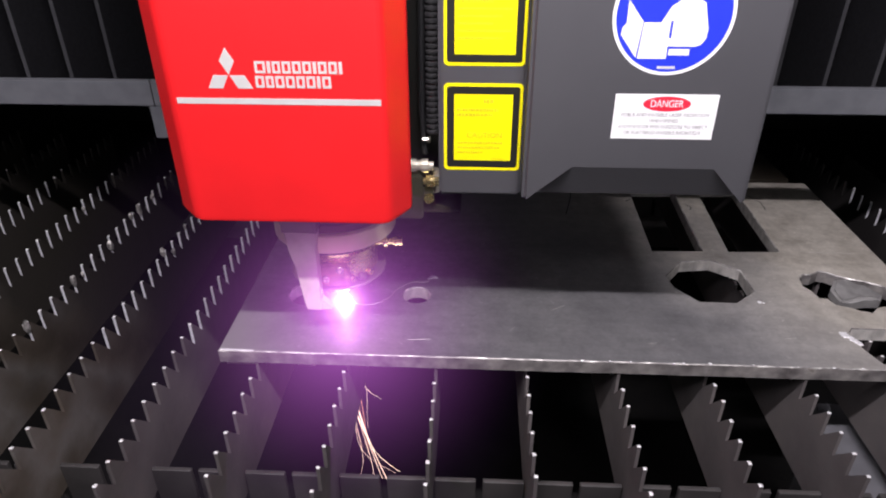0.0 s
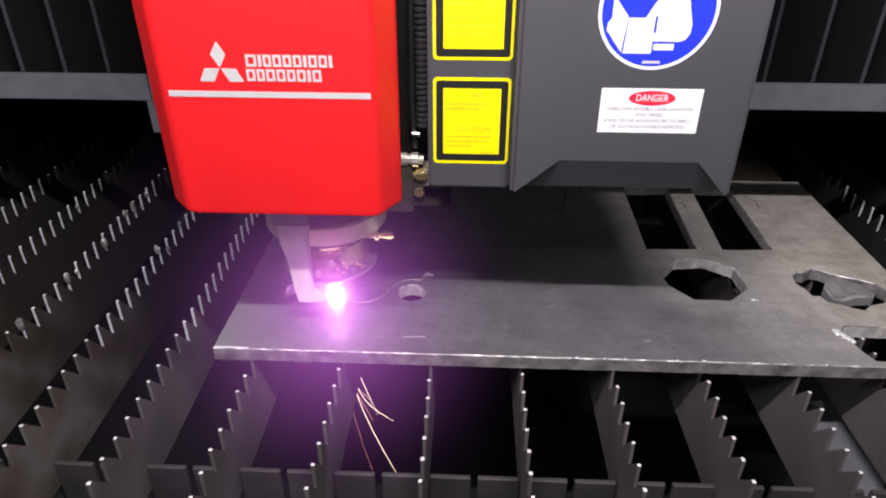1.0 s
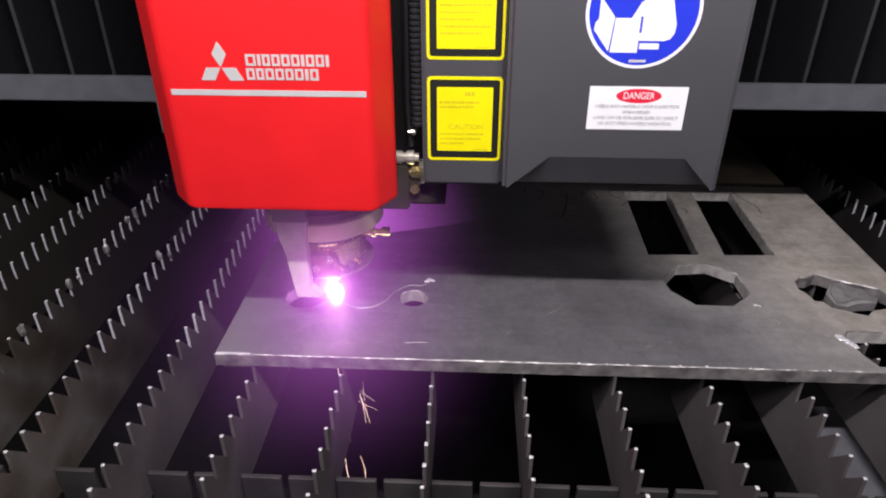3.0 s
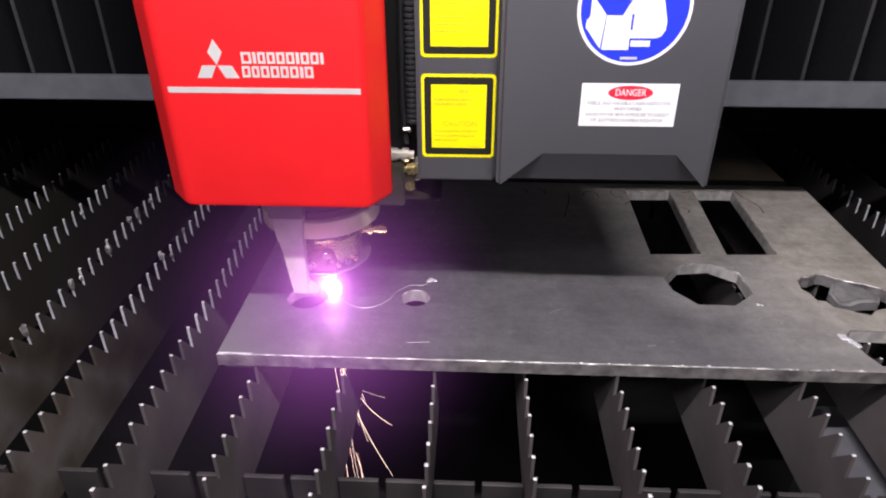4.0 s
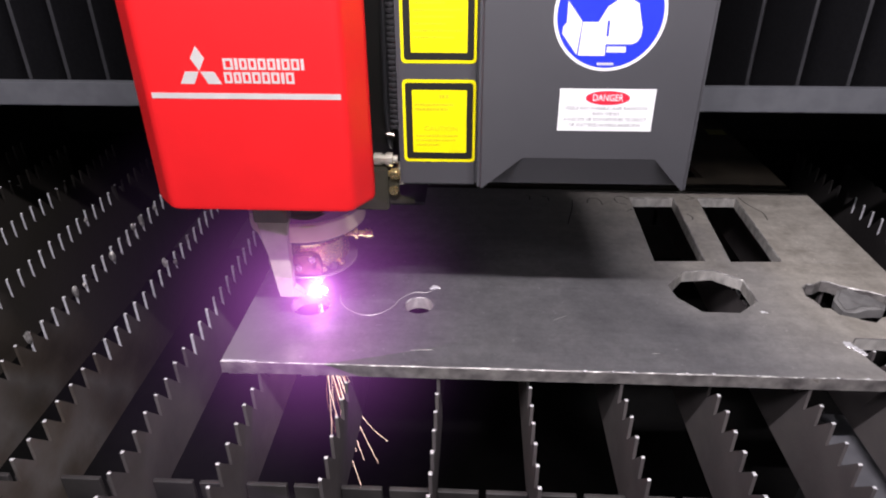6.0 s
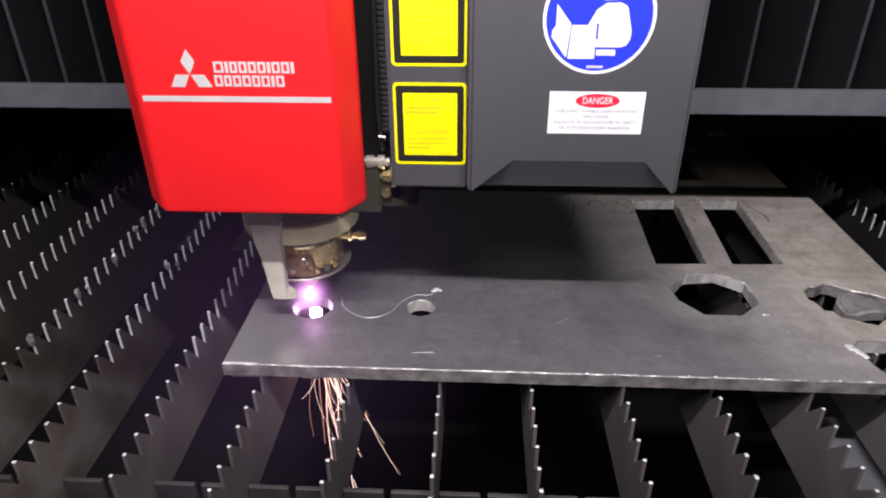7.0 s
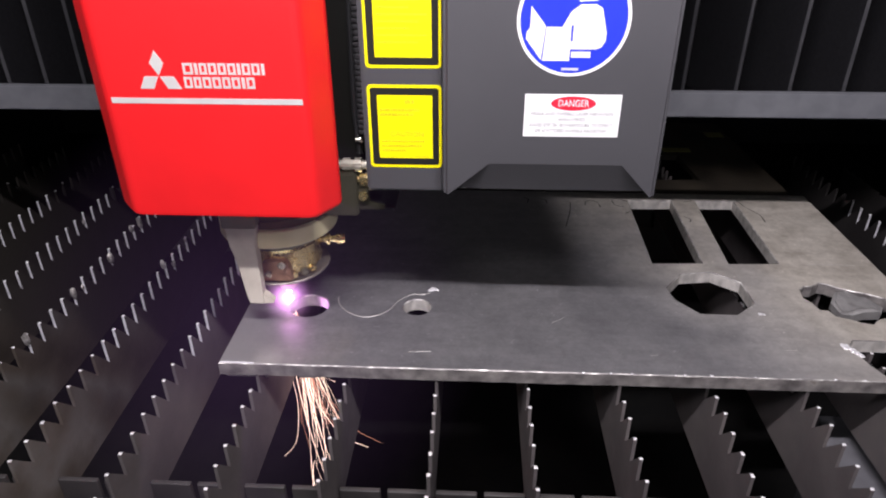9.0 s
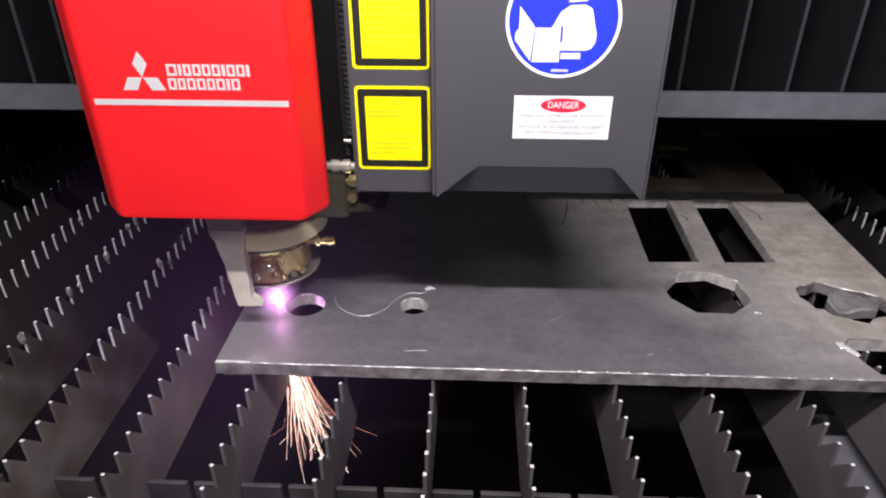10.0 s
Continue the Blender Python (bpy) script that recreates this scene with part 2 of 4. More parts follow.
BLUE = plain("blue_vinyl", (0.02, 0.04, 0.6), 0.4, 0.0, 0.04)
SIGN_RED = plain("sign_red", (0.72, 0.02, 0.05), 0.4)
GREY_INK = plain("grey_ink", (0.22, 0.22, 0.22), 0.5)
BRASS = grained("brass", [(0.35, (0.86, 0.66, 0.3)), (0.65, (0.95, 0.8, 0.45))], 90, 0.25, 0.85, rough_range=(0.18, 0.34))
CHROME = plain("bright_nickel", (0.86, 0.81, 0.68), 0.26, 0.7)
CERAMIC = grained("cream_ring", [(0.4, (0.82, 0.74, 0.46)), (0.6, (0.88, 0.8, 0.53))], 40, 0.3, 0.1)
FINGER = grained("beige_finger", [(0.4, (0.5, 0.46, 0.38)), (0.6, (0.58, 0.54, 0.45))], 60, 0.5, 0.1)
DARK_BLOCK = plain("dark_olive_block", (0.075, 0.07, 0.05), 0.5, 0.2)
BROWN = plain("brown_barrel", (0.13, 0.085, 0.045), 0.4, 0.3)
STRIP = plain("yellow_green_strip", (0.2, 0.195, 0.05), 0.6)
OLIVE = plain("olive_block", (0.2, 0.19, 0.14), 0.5, 0.2)
DISC = plain("nozzle_disc", (0.4, 0.36, 0.32), 0.4, 0.5)
CLAMP = grained("brown_clamp", [(0.35, (0.42, 0.24, 0.15)), (0.65, (0.56, 0.34, 0.22))], 120, 0.4, 0.4, bump=0.2)
COPPER = plain("copper_nozzle", (0.82, 0.62, 0.5), 0.35, 0.5)
HOSE = plain("black_conduit", (0.03, 0.03, 0.032), 0.35)
GLASS, nt, b = base("tinted_glass", 0.03)
b.inputs["Base Color"].default_value = (0.6, 0.62, 0.65, 1)
b.inputs["Transmission Weight"].default_value = 1.0
CABIN = grained("cabin_paint", [(0.4, (0.03, 0.03, 0.032)), (0.6, (0.045, 0.045, 0.048))], 6, 0.6)
# Near-black floor: the unlit void below the slats is put into its colour.
TRAY = grained("tray_dark", [(0.4, (0.004, 0.0036, 0.0036)), (0.6, (0.007, 0.0065, 0.006))], 30, 0.85, 0.0, bump=0.5, bump_scale=120)
SHEET = grained("galvanised", [(0.4, (0.15, 0.15, 0.163)), (0.6, (0.21, 0.21, 0.225))], 20, 0.5, 0.3, bump=0.1)
# Brown plate colour, deepened to carry the shade under the bridge.
REAR = grained("shaded_brown_plate", [(0.35, (0.022, 0.017, 0.011)), (0.65, (0.045, 0.036, 0.024))], 18, 0.7, 0.1, bump=0.4)
CORE_GLOW = glow("plasma_core", (0.85, 0.42, 1.0), 42)
# Emission shells paint lens glare and some vapour round the plasma.
VEIL_GLOW = glow_falloff("faint_veil", (0.72, 0.36, 1.0), 0.03, 1.4, 0.2)
TIP_GLOW = glow("plasma_tip", (0.75, 0.28, 1.0), 200)
FLAME_GLOW = glow_falloff("plasma_flame", (0.97, 0.42, 1.0), 3.8, 4.0, 0.03)
HALO_GLOW = glow_falloff("plasma_halo", (0.88, 0.22, 1.0), 1.3, 4.0, 0.07)
WIDE_HALO_GLOW = glow_falloff("wide_halo", (0.8, 0.18, 0.95), 0.58, 3.0, 0.16)
GLARE_GLOW = glow_falloff("glare_haze", (0.76, 0.16, 0.92), 0.95, 2.3, 0.155)
SPARK_GLOW = glow("spark_hot", (1.0, 0.68, 0.56), 2.4)
EMBER_GLOW = glow("spark_cooling", (1.0, 0.42, 0.3), 1.0)


# ---- shaping helpers ----
def part(name, bm, material, parent=None, label="", smooth=False):
    me = bpy.data.meshes.new(name)
    bm.normal_update()
    bm.to_mesh(me)
    bm.free()
    for m in (material if isinstance(material, (list, tuple)) else [material]):
        me.materials.append(m)
    if smooth:
        me.polygons.foreach_set("use_smooth", [True] * len(me.polygons))
        me.set_sharp_from_angle(angle=radians(30))
    ob = new(name, me)
    if parent:
        ob.parent = parent
    if label:
        ob["label"] = label
    return ob


def add_box(bm, x0, x1, y0, y1, z0, z1, bevel=0.0, segments=2):
    m = Matrix.LocRotScale(((x0 + x1) / 2, (y0 + y1) / 2, (z0 + z1) / 2), None, (x1 - x0, y1 - y0, z1 - z0))
    vs = bmesh.ops.create_cube(bm, size=1, matrix=m)["verts"]
    if bevel:
        es = list({e for v in vs for e in v.link_edges})
        bmesh.ops.bevel(bm, geom=es, offset=bevel, segments=segments, affect="EDGES", clamp_overlap=True)


def box(x0, x1, y0, y1, z0, z1, bevel=0.0, segments=2):
    bm = bmesh.new()
    add_box(bm, x0, x1, y0, y1, z0, z1, bevel, segments)
    return bm


def add_lathe(bm, profile, at=(0, 0, 0), turn=None, n=40):
    """A turned solid: profile of (radius, height) about the local z axis."""
    turn = turn or Matrix.Identity(3)
    rings = []
    for r, h in profile:
        ring = []
        for i in range(n):
            a = 2 * math.pi * i / n
            ring.append(bm.verts.new(Vector(at) + turn @ Vector((max(r, 1e-5) * math.cos(a), max(r, 1e-5) * math.sin(a), h))))
        rings.append(ring)
    for a, b in zip(rings, rings[1:]):
        for i in range(n):
            bm.faces.new((a[i], a[(i + 1) % n], b[(i + 1) % n], b[i]))
    bm.faces.new(list(reversed(rings[0])))
    bm.faces.new(rings[-1])
    bmesh.ops.recalc_face_normals(bm, faces=bm.faces)


def lathe(profile, at=(0, 0, 0), turn=None, n=40):
    bm = bmesh.new()
    add_lathe(bm, profile, at, turn, n)
    return bm


def tube(points, radii, n=6):
    bm = bmesh.new()
    pts = [Vector(p) for p in points]
    rings = []
    for i, p in enumerate(pts):
        d = (pts[min(i + 1, len(pts) - 1)] - pts[max(i - 1, 0)]).normalized()
        u = d.cross(Vector((0.3, 1, 0.2))).normalized()
        w = d.cross(u)
        r = radii[i] if isinstance(radii, (list, tuple)) else radii
        rings.append([bm.verts.new(p + r * (u * math.cos(2 * math.pi * k / n) + w * math.sin(2 * math.pi * k / n))) for k in range(n)])
    for a, b in zip(rings, rings[1:]):
        for k in range(n):
            bm.faces.new((a[k], a[(k + 1) % n], b[(k + 1) % n], b[k]))
    bm.faces.new(list(reversed(rings[0])))
    bm.faces.new(rings[-1])
    bmesh.ops.recalc_face_normals(bm, faces=bm.faces)
    return bm


def prism(outline, axis, lo, hi, holes=()):
    """A flat shape with holes, drawn in two axes and given thickness along the third ('y' or 'z')."""
    bm = bmesh.new()
    edges = []
    for loop in (outline, *holes):
        vs = [bm.verts.new((u, lo, v) if axis == "y" else (u, v, lo)) for u, v in loop]
        edges += [bm.edges.new((vs[i], vs[(i + 1) % len(vs)])) for i in range(len(vs))]
    bmesh.ops.triangle_fill(bm, edges=edges, use_beauty=True, use_dissolve=False)
    out = bmesh.ops.extrude_face_region(bm, geom=list(bm.faces))["geom"]
    shift = (0, hi - lo, 0) if axis == "y" else (0, 0, hi - lo)
    bmesh.ops.translate(bm, verts=[g for g in out if isinstance(g, bmesh.types.BMVert)], vec=shift)
    bmesh.ops.recalc_face_normals(bm, faces=bm.faces)
    return bm


def circle(cx, cy, r, n=40, r2=None, a0=0.0):
    return [(cx + r * math.cos(a0 + 2 * math.pi * i / n), cy + (r2 or r) * math.sin(a0 + 2 * math.pi * i / n)) for i in range(n)]


def round_rect(x0, x1, z0, z1, r, n=6):
    pts = []
    for cx, cz, a in ((x1 - r, z1 - r, 0), (x0 + r, z1 - r, 90), (x0 + r, z0 + r, 180), (x1 - r, z0 + r, 270)):
        for i in range(n + 1):
            t = radians(a + 90 * i / n)
            pts.append((cx + r * math.cos(t), cz + r * math.sin(t)))
    return pts


def lettering(text, size, x, y, z, material, parent, name="lettering", width=None):
    """Printed words on a face that looks along -y, centred on x."""
    cu = bpy.data.curves.new(name, "FONT")
    cu.body, cu.size, cu.align_x, cu.align_y, cu.extrude = text, size, "CENTER", "CENTER", 0.00008
    tmp = new("lettering_curve", cu)
    me = bpy.data.meshes.new_from_object(tmp.evaluated_get(bpy.context.evaluated_depsgraph_get()))
    bpy.data.objects.remove(tmp)
    xs = [v.co.x for v in me.vertices]
    k = width / (max(xs) - min(xs)) if width else 1.0
    me.transform(Matrix.Translation((x, y, z)) @ Matrix.Rotation(radians(90), 4, "X") @ Matrix.Diagonal((k, 1, 1, 1)))
    me.materials.clear()
    me.materials.append(material)
    ob = new(name, me)
    ob.parent = parent
    return ob


def thing(name, label, category, group="", at=(0, 0, 0)):
    ob = new(name)
    ob.empty_display_size = 0.05
    ob.location = at
    return tagged(ob, label, category, group)


# ---- cabin ----
def structure(name, bm, mat, label):
    return tagged(part(name, bm, mat), label, "structure", kind="structure")


structure("floor", box(-1.3, 1.3, -0.8, 1.6, -0.66, -0.36), TRAY, "near-black slag tray floor under the slats, shade in its colour")
structure("wall_north", box(-1.3, 1.3, 1.6, 1.65, -0.36, 1.5), CABIN, "dark painted back wall of the cutting cabin")
# The opening is invented; it only frames the added fill light.
wx0, wx1, wz0, wz1 = FILL_WINDOW
structure("wall_south", prism([(-1.3, -0.36), (1.3, -0.36), (1.3, 1.5), (-1.3, 1.5)], "y", -0.85, -0.8, [[(wx0, wz0), (wx0, wz1), (wx1, wz1), (wx1, wz0)]]), CABIN,
          "dark painted front wall of the cutting cabin")
window = thing("added_window", "unseen window added in the front wall for the fill light", "window")
window["kind"] = "structure"
part("window_frame", prism([(wx0 - 0.03, wz0 - 0.03), (wx1 + 0.03, wz0 - 0.03), (wx1 + 0.03, wz1 + 0.03), (wx0 - 0.03, wz1 + 0.03)], "y", -0.862, -0.852,
                           [[(wx0, wz0), (wx0, wz1), (wx1, wz1), (wx1, wz0)]]), GREY_PAINT, window)
part("pane", box(wx0, wx1, -0.845, -0.839, wz0, wz1), GLASS, window, "tinted window pane")
structure("wall_west", box(-1.35, -1.3, -0.8, 1.6, -0.36, 1.5), CABIN, "dark painted side wall of the cutting cabin")
structure("wall_east", box(1.3, 1.35, -0.8, 1.6, -0.36, 1.5), CABIN, "dark painted side wall of the cutting cabin")
structure("ceiling", box(-1.3, 1.3, -0.8, 1.6, 1.5, 1.55), CABIN, "dark painted cabin ceiling")

# ---- cutting table ----
PITCH, TOOTH, NOTCH, SLAT_LOW = 0.075, 0.02, 0.022, -0.079


# how far each outer strip is pushed along in its slots, in teeth
PHASES = {-7: 0.66, -6: 0.15, -5: 0.75, -4: 0.39, -3: 0.94}


def slat(k):
    """One upright saw-toothed support strip; steep tooth faces look to the front."""
    rnd = random.Random(300 + k)
    y0, y1 = -0.30, 0.56
    phase = TOOTH * PHASES.get(k, 0.0 if k % 2 else 0.5)
    half = 0.00125
    i0, i1 = math.ceil((y0 - phase) / TOOTH), math.floor((y1 - phase) / TOOTH)
    line = []
    for i in range(i0, i1):
        y = phase + i * TOOTH
        burnt = rnd.uniform(0.0, 0.0012) if rnd.random() < 0.6 else rnd.uniform(0.0, 0.003)
        if 0.0 < y < 0.38 and -3 < k < 6:
            burnt = 0.0
        if k == 6 and y > 0.2 or k == 8:
            burnt = 0.019
        if k in (3, 4) and 0.085 < y < 0.36 or k == 5 and 0.1 < y < 0.15:
            burnt = 0.016 + rnd.uniform(-0.002, 0.003)  # burnt away where the openings were cut
        flat = 0.0022 + burnt * 0.5
        line += [(y, -NOTCH + rnd.uniform(-0.001, 0.001), 0), (y, -burnt, 1), (y + flat, -burnt, 2)]
    bm = bmesh.new()
    left = [bm.verts.new((-half, y, z)) for y, z, _ in line]
    right = [bm.verts.new((half, y, z)) for y, z, _ in line]
    n = len(line)
    base_l = [bm.verts.new((-half, line[i][0], SLAT_LOW)) for i in range(0, n, 3)] + [bm.verts.new((-half, line[-1][0], SLAT_LOW))]
    base_r = [bm.verts.new((half, line[i][0], SLAT_LOW)) for i in range(0, n, 3)] + [bm.verts.new((half, line[-1][0], SLAT_LOW))]
    for i in range(n - 1):
        f = bm.faces.new((left[i], left[i + 1], right[i + 1], right[i]))
        if line[i][2] < 2:
            # Bright faces end where shade begins; light is put into the material choice.
            lit_part = (-9 < k <= -2 and 0.04 < line[i][0] < 0.37) or (k == 7 and line[i][0] < 0.4)
            f.material_index = 1 if line[i][2] == 1 and line[i][0] < 0.4 and -9 < k < 8 else (2 if lit_part else 0)
    for j in range(0, n // 3):
        a = 3 * j
        nxt = left[a + 3] if a + 3 < n else None
        for side, low, flip in ((left, base_l, False), (right, base_r, True)):
            loop = [low[j], low[j + 1]] + ([side[a + 3]] if nxt else []) + [side[a + 2], side[a + 1], side[a]]
            bm.faces.new(loop if not flip else list(reversed(loop)))
        bm.faces.new((base_l[j], base_r[j], base_r[j + 1], base_l[j + 1]))
    bm.faces.new((left[0], right[0], base_r[0], base_l[0]))
    bm.faces.new((left[-1], base_l[-1], base_r[-1], right[-1]))
    bmesh.ops.recalc_face_normals(bm, faces=bm.faces)
    rusty = k <= -4
    # Right-hand slats get the near-black copy that paints their shade.
    in_shade = k >= 6
    ob = part("support_slat", bm, [SLAT_SHADE if in_shade else SLAT_RUST_SHADE if rusty else SLAT, TIP, LIT_BURR])
    ob.location.x = k * PITCH
    if k <= -3 or k >= 6:
        ob.rotation_euler.z = radians(1.1 if k < 0 else 1.9)  # the outer strips sit slightly askew
    tagged(ob, "near-black saw-toothed steel slat, shade in its colour" if in_shade else "brown stained saw-toothed steel slat with burnt tips" if rusty else "grey saw-toothed steel slat with bright burnt tips",
           "slat", "slats of the cutting table")
    return ob, [(line[i][0], line[i][1]) for i in range(1, n, 3)]


bm = bmesh.new()
bmesh.ops.create_icosphere(bm, subdivisions=1, radius=1)
for v in bm.verts:
    v.co = Vector((max(-0.8, min(0.8, v.co.x)) * 0.0017, max(-0.8, min(0.8, v.co.y)) * 0.0014, v.co.z * 0.0007))
TIP_MESH = bpy.data.meshes.new("burnt_tip")
bm.to_mesh(TIP_MESH)
bm.free()
TIP_MESH.materials.append(TIP)


def slag_bead(rnd, y, z, parent):
    bm = bmesh.new()
    bmesh.ops.create_icosphere(bm, subdivisions=2, radius=1)
    for v in bm.verts:
        v.co *= 1 + 0.35 * noise.noise(v.co * 1.7 + Vector((rnd.random() * 50, 0, 0)))
    s = rnd.uniform(0.0016, 0.0036)
    bmesh.ops.transform(bm, matrix=Matrix.LocRotScale((rnd.uniform(-0.002, 0.002), y, z), None, (s, s, s * rnd.uniform(1.2, 2.6))), verts=bm.verts)
    part("slag_bead", bm, SLAG, parent, "frozen grey slag bead", True)


PLATE_SPAN = (-0.18, 0.44)
for k in range(-11, 12):
    strip, tips = slat(k)
    rnd = random.Random(70 + k)
    for y, z in tips:
        # No bright caps on the far rear teeth, which stand in shade.
        if -0.14 < y < 0.4 and -9 < k < 8 and z > -0.012 and not (PLATE_SPAN[0] < k * PITCH < PLATE_SPAN[1] and 0.004 < y < 0.37):
            cap = new("burnt_tip", TIP_MESH)
            cap.parent, cap.location = strip, (rnd.uniform(-0.0003, 0.0003), y + 0.0011, z + 0.0003)
            cap.rotation_euler.z = rnd.uniform(-0.3, 0.3)
        if k <= -4 and 0.05 < y < 0.34 and rnd.random() < (0.34 if k in (-5, -6) else 0.1):
            slag_bead(rnd, y - 0.0005, z - rnd.uniform(0.0, 0.012), strip)


def slotted_bar(y, label):
    """Cross member whose slots hold the slats; every second slot stands empty."""
    rail = thing("slat_holder", label, "holder bar", "slat holders")
    rail.location.y = y
    for j in range(-24, 24):
        x0 = j * PITCH / 2
        part("holder_tooth", box(x0 + 0.0028, x0 + PITCH / 2 - 0.0028, -0.002, 0.002, -0.105, -0.0545, 0.0006, 1), HOLDER, rail)
    part("holder_base", box(-0.92, 0.92, -0.002, 0.002, -0.16, -0.1052), HOLDER, rail)
    return rail


slotted_bar(-0.0575, "grey slotted steel bar holding the slats upright")
slotted_bar(0.5, "grey slotted steel bar holding the slats upright")

# sloping sheet beside the table, seen between the slats
bm = prism(round_rect(0.3540, 0.3935, -0.28, 0.085, 0.013), "z", -0.1, -0.094, [circle(0.3655, 0.0745, 0.0032, 16)])
bmesh.ops.bevel(bm, geom=[e for e in bm.edges if e.verts[0].co.z > -0.095 and e.verts[1].co.z > -0.095 and len(e.link_faces) == 2 and e.calc_face_angle(0) > 1], offset=0.001, segments=2, affect="EDGES")
side = tagged(part("side_sheet", bm, SHEET), "pale grey bolted metal strip lying under the slats", "metal strip")
part("leg", box(0.3600, 0.3880, -0.27, 0.07, -0.36, -0.1002), CABIN, side, "dark web below the strip")

# ---- the sheet being cut ----
PL, PR, PF, PB, PT = -0.1805, 0.441, 0.0088, 0.366, 0.012


def wavy(pts, amount, seed):
    rnd = random.Random(seed)
    return [(x + rnd.uniform(-amount, amount), y + rnd.uniform(-amount, amount)) for x, y in pts]


def workpiece():
    rnd = random.Random(5)
    outline = [(PL, PF)] + [(PL + (PR - PL) * i / 60, PF + rnd.uniform(-0.00025, 0.00025)) for i in range(1, 60)] + [(PR, PF), (PR, PB), (PL, PB)]
    octagon = [(0.2171, 0.1409), (0.2375, 0.168), (0.2688, 0.1729), (0.2918, 0.1545), (0.2925, 0.1175), (0.2703, 0.098), (0.2374, 0.0984), (0.2202, 0.1211)]
    slot_a = [(0.2184, 0.3427), (0.2714, 0.3447), (0.2656, 0.1909), (0.2142, 0.1887)]
    slot_b = [(0.3014, 0.3455), (0.3475, 0.3465), (0.3438, 0.1931), (0.2926, 0.1909)]
    ragged = wavy([(0.3446, 0.1433), (0.352, 0.1502), (0.3585, 0.1494), (0.3682, 0.1564), (0.3751, 0.1546), (0.382, 0.149), (0.393, 0.1432), (0.4046, 0.1385), (0.4165, 0.1318),
                   (0.4236, 0.1208), (0.4101, 0.1009), (0.395, 0.0966), (0.3864, 0.0875), (0.3764, 0.0911), (0.3707, 0.0955), (0.3594, 0.0997), (0.3565, 0.1082), (0.3491, 0.1098),
                   (0.3468, 0.1201), (0.3421, 0.1285)], 0.0006, 2)
    notch = [(0.348, 0.052), (0.3565, 0.0627), (0.42, 0.0622), (0.42, 0.0166), (0.36, 0.0166), (0.3546, 0.0305), (0.3525, 0.041)]
    bm = prism(outline, "z", 0.0, PT, [octagon, slot_a, slot_b, ragged, notch, circle(-0.1236, 0.0955, 0.018), circle(-0.0227, 0.0975, 0.0128)])
    for f in bm.faces:
        if abs(f.normal.z) < 0.5:
            c = f.calc_center_median()
            f.material_index = 2 if c.y < PF + 0.002 or (0.335 < c.x < 0.428 and 0.08 < c.y < 0.165) else 1
    sharp = [e for e in bm.edges if len(e.link_faces) == 2 and (e.link_faces[0].material_index == 0) != (e.link_faces[1].material_index == 0) and e.verts[0].co.z > 0.006]
    bmesh.ops.bevel(bm, geom=sharp, offset=0.0008, segments=1, affect="EDGES", material=3)
    ob = part("steel_plate", bm, [PLATE, CUT_EDGE, RIM, WORN_EDGE])
    tagged(ob, "thick grey steel plate with cut holes lying on slats", "steel plate")
    return ob


plate = workpiece()


def ribbon(points, width, z, h=0.0004):
    """A low raised bead along a smooth line on the plate."""
    bm = bmesh.new()
    pts = []
    for i in range(len(points) - 1):
        p0, p1, p2, p3 = (Vector(points[max(0, min(len(points) - 1, i + d))]) for d in (-1, 0, 1, 2))
        for s in range(6):
            t = s / 6
            pts.append(0.5 * (2 * p1 + (p2 - p0) * t + (2 * p0 - 5 * p1 + 4 * p2 - p3) * t * t + (3 * p1 - p0 - 3 * p2 + p3) * t ** 3))
    pts.append(Vector(points[-1]))
    rows = []
    for i, p in enumerate(pts):
        d = (pts[min(i + 1, len(pts) - 1)] - pts[max(i - 1, 0)]).normalized()
        s = Vector((-d.y, d.x)) * width / 2
        rows.append([bm.verts.new((p.x + s.x, p.y + s.y, z)), bm.verts.new((p.x, p.y, z + h)), bm.verts.new((p.x - s.x, p.y - s.y, z))])
    for a, b in zip(rows, rows[1:]):
        bm.faces.new((a[0], b[0], b[1], a[1]))
        bm.faces.new((a[1], b[1], b[2], a[2]))
    bmesh.ops.recalc_face_normals(bm, faces=bm.faces)
    return bm


part("kerf", ribbon([(-0.0125, 0.122), (-0.0182, 0.1188), (-0.0291, 0.1185), (-0.0414, 0.1068), (-0.0477, 0.0924), (-0.0593, 0.0815), (-0.0721, 0.0795),
                     (-0.0863, 0.087), (-0.096, 0.0996), (-0.0989, 0.1121)], 0.0012, PT + 0.0001), KERF, plate, "thin bright laser cut line")
rnd = random.Random(11)


def spatter(x, y, s):
    bm = bmesh.new()
    bmesh.ops.create_icosphere(bm, subdivisions=2, radius=1)
    for v in bm.verts:
        v.co *= 1 + 0.75 * noise.noise(v.co * 1.9 + Vector((x * 900, y * 700, 0)))
    bmesh.ops.transform(bm, matrix=Matrix.LocRotScale((x, y, PT + 0.0002), None, (s, s * 0.8, s * 0.3)), verts=bm.verts)
    part("spatter", bm, TIP, plate, "bright frozen spatter", True)


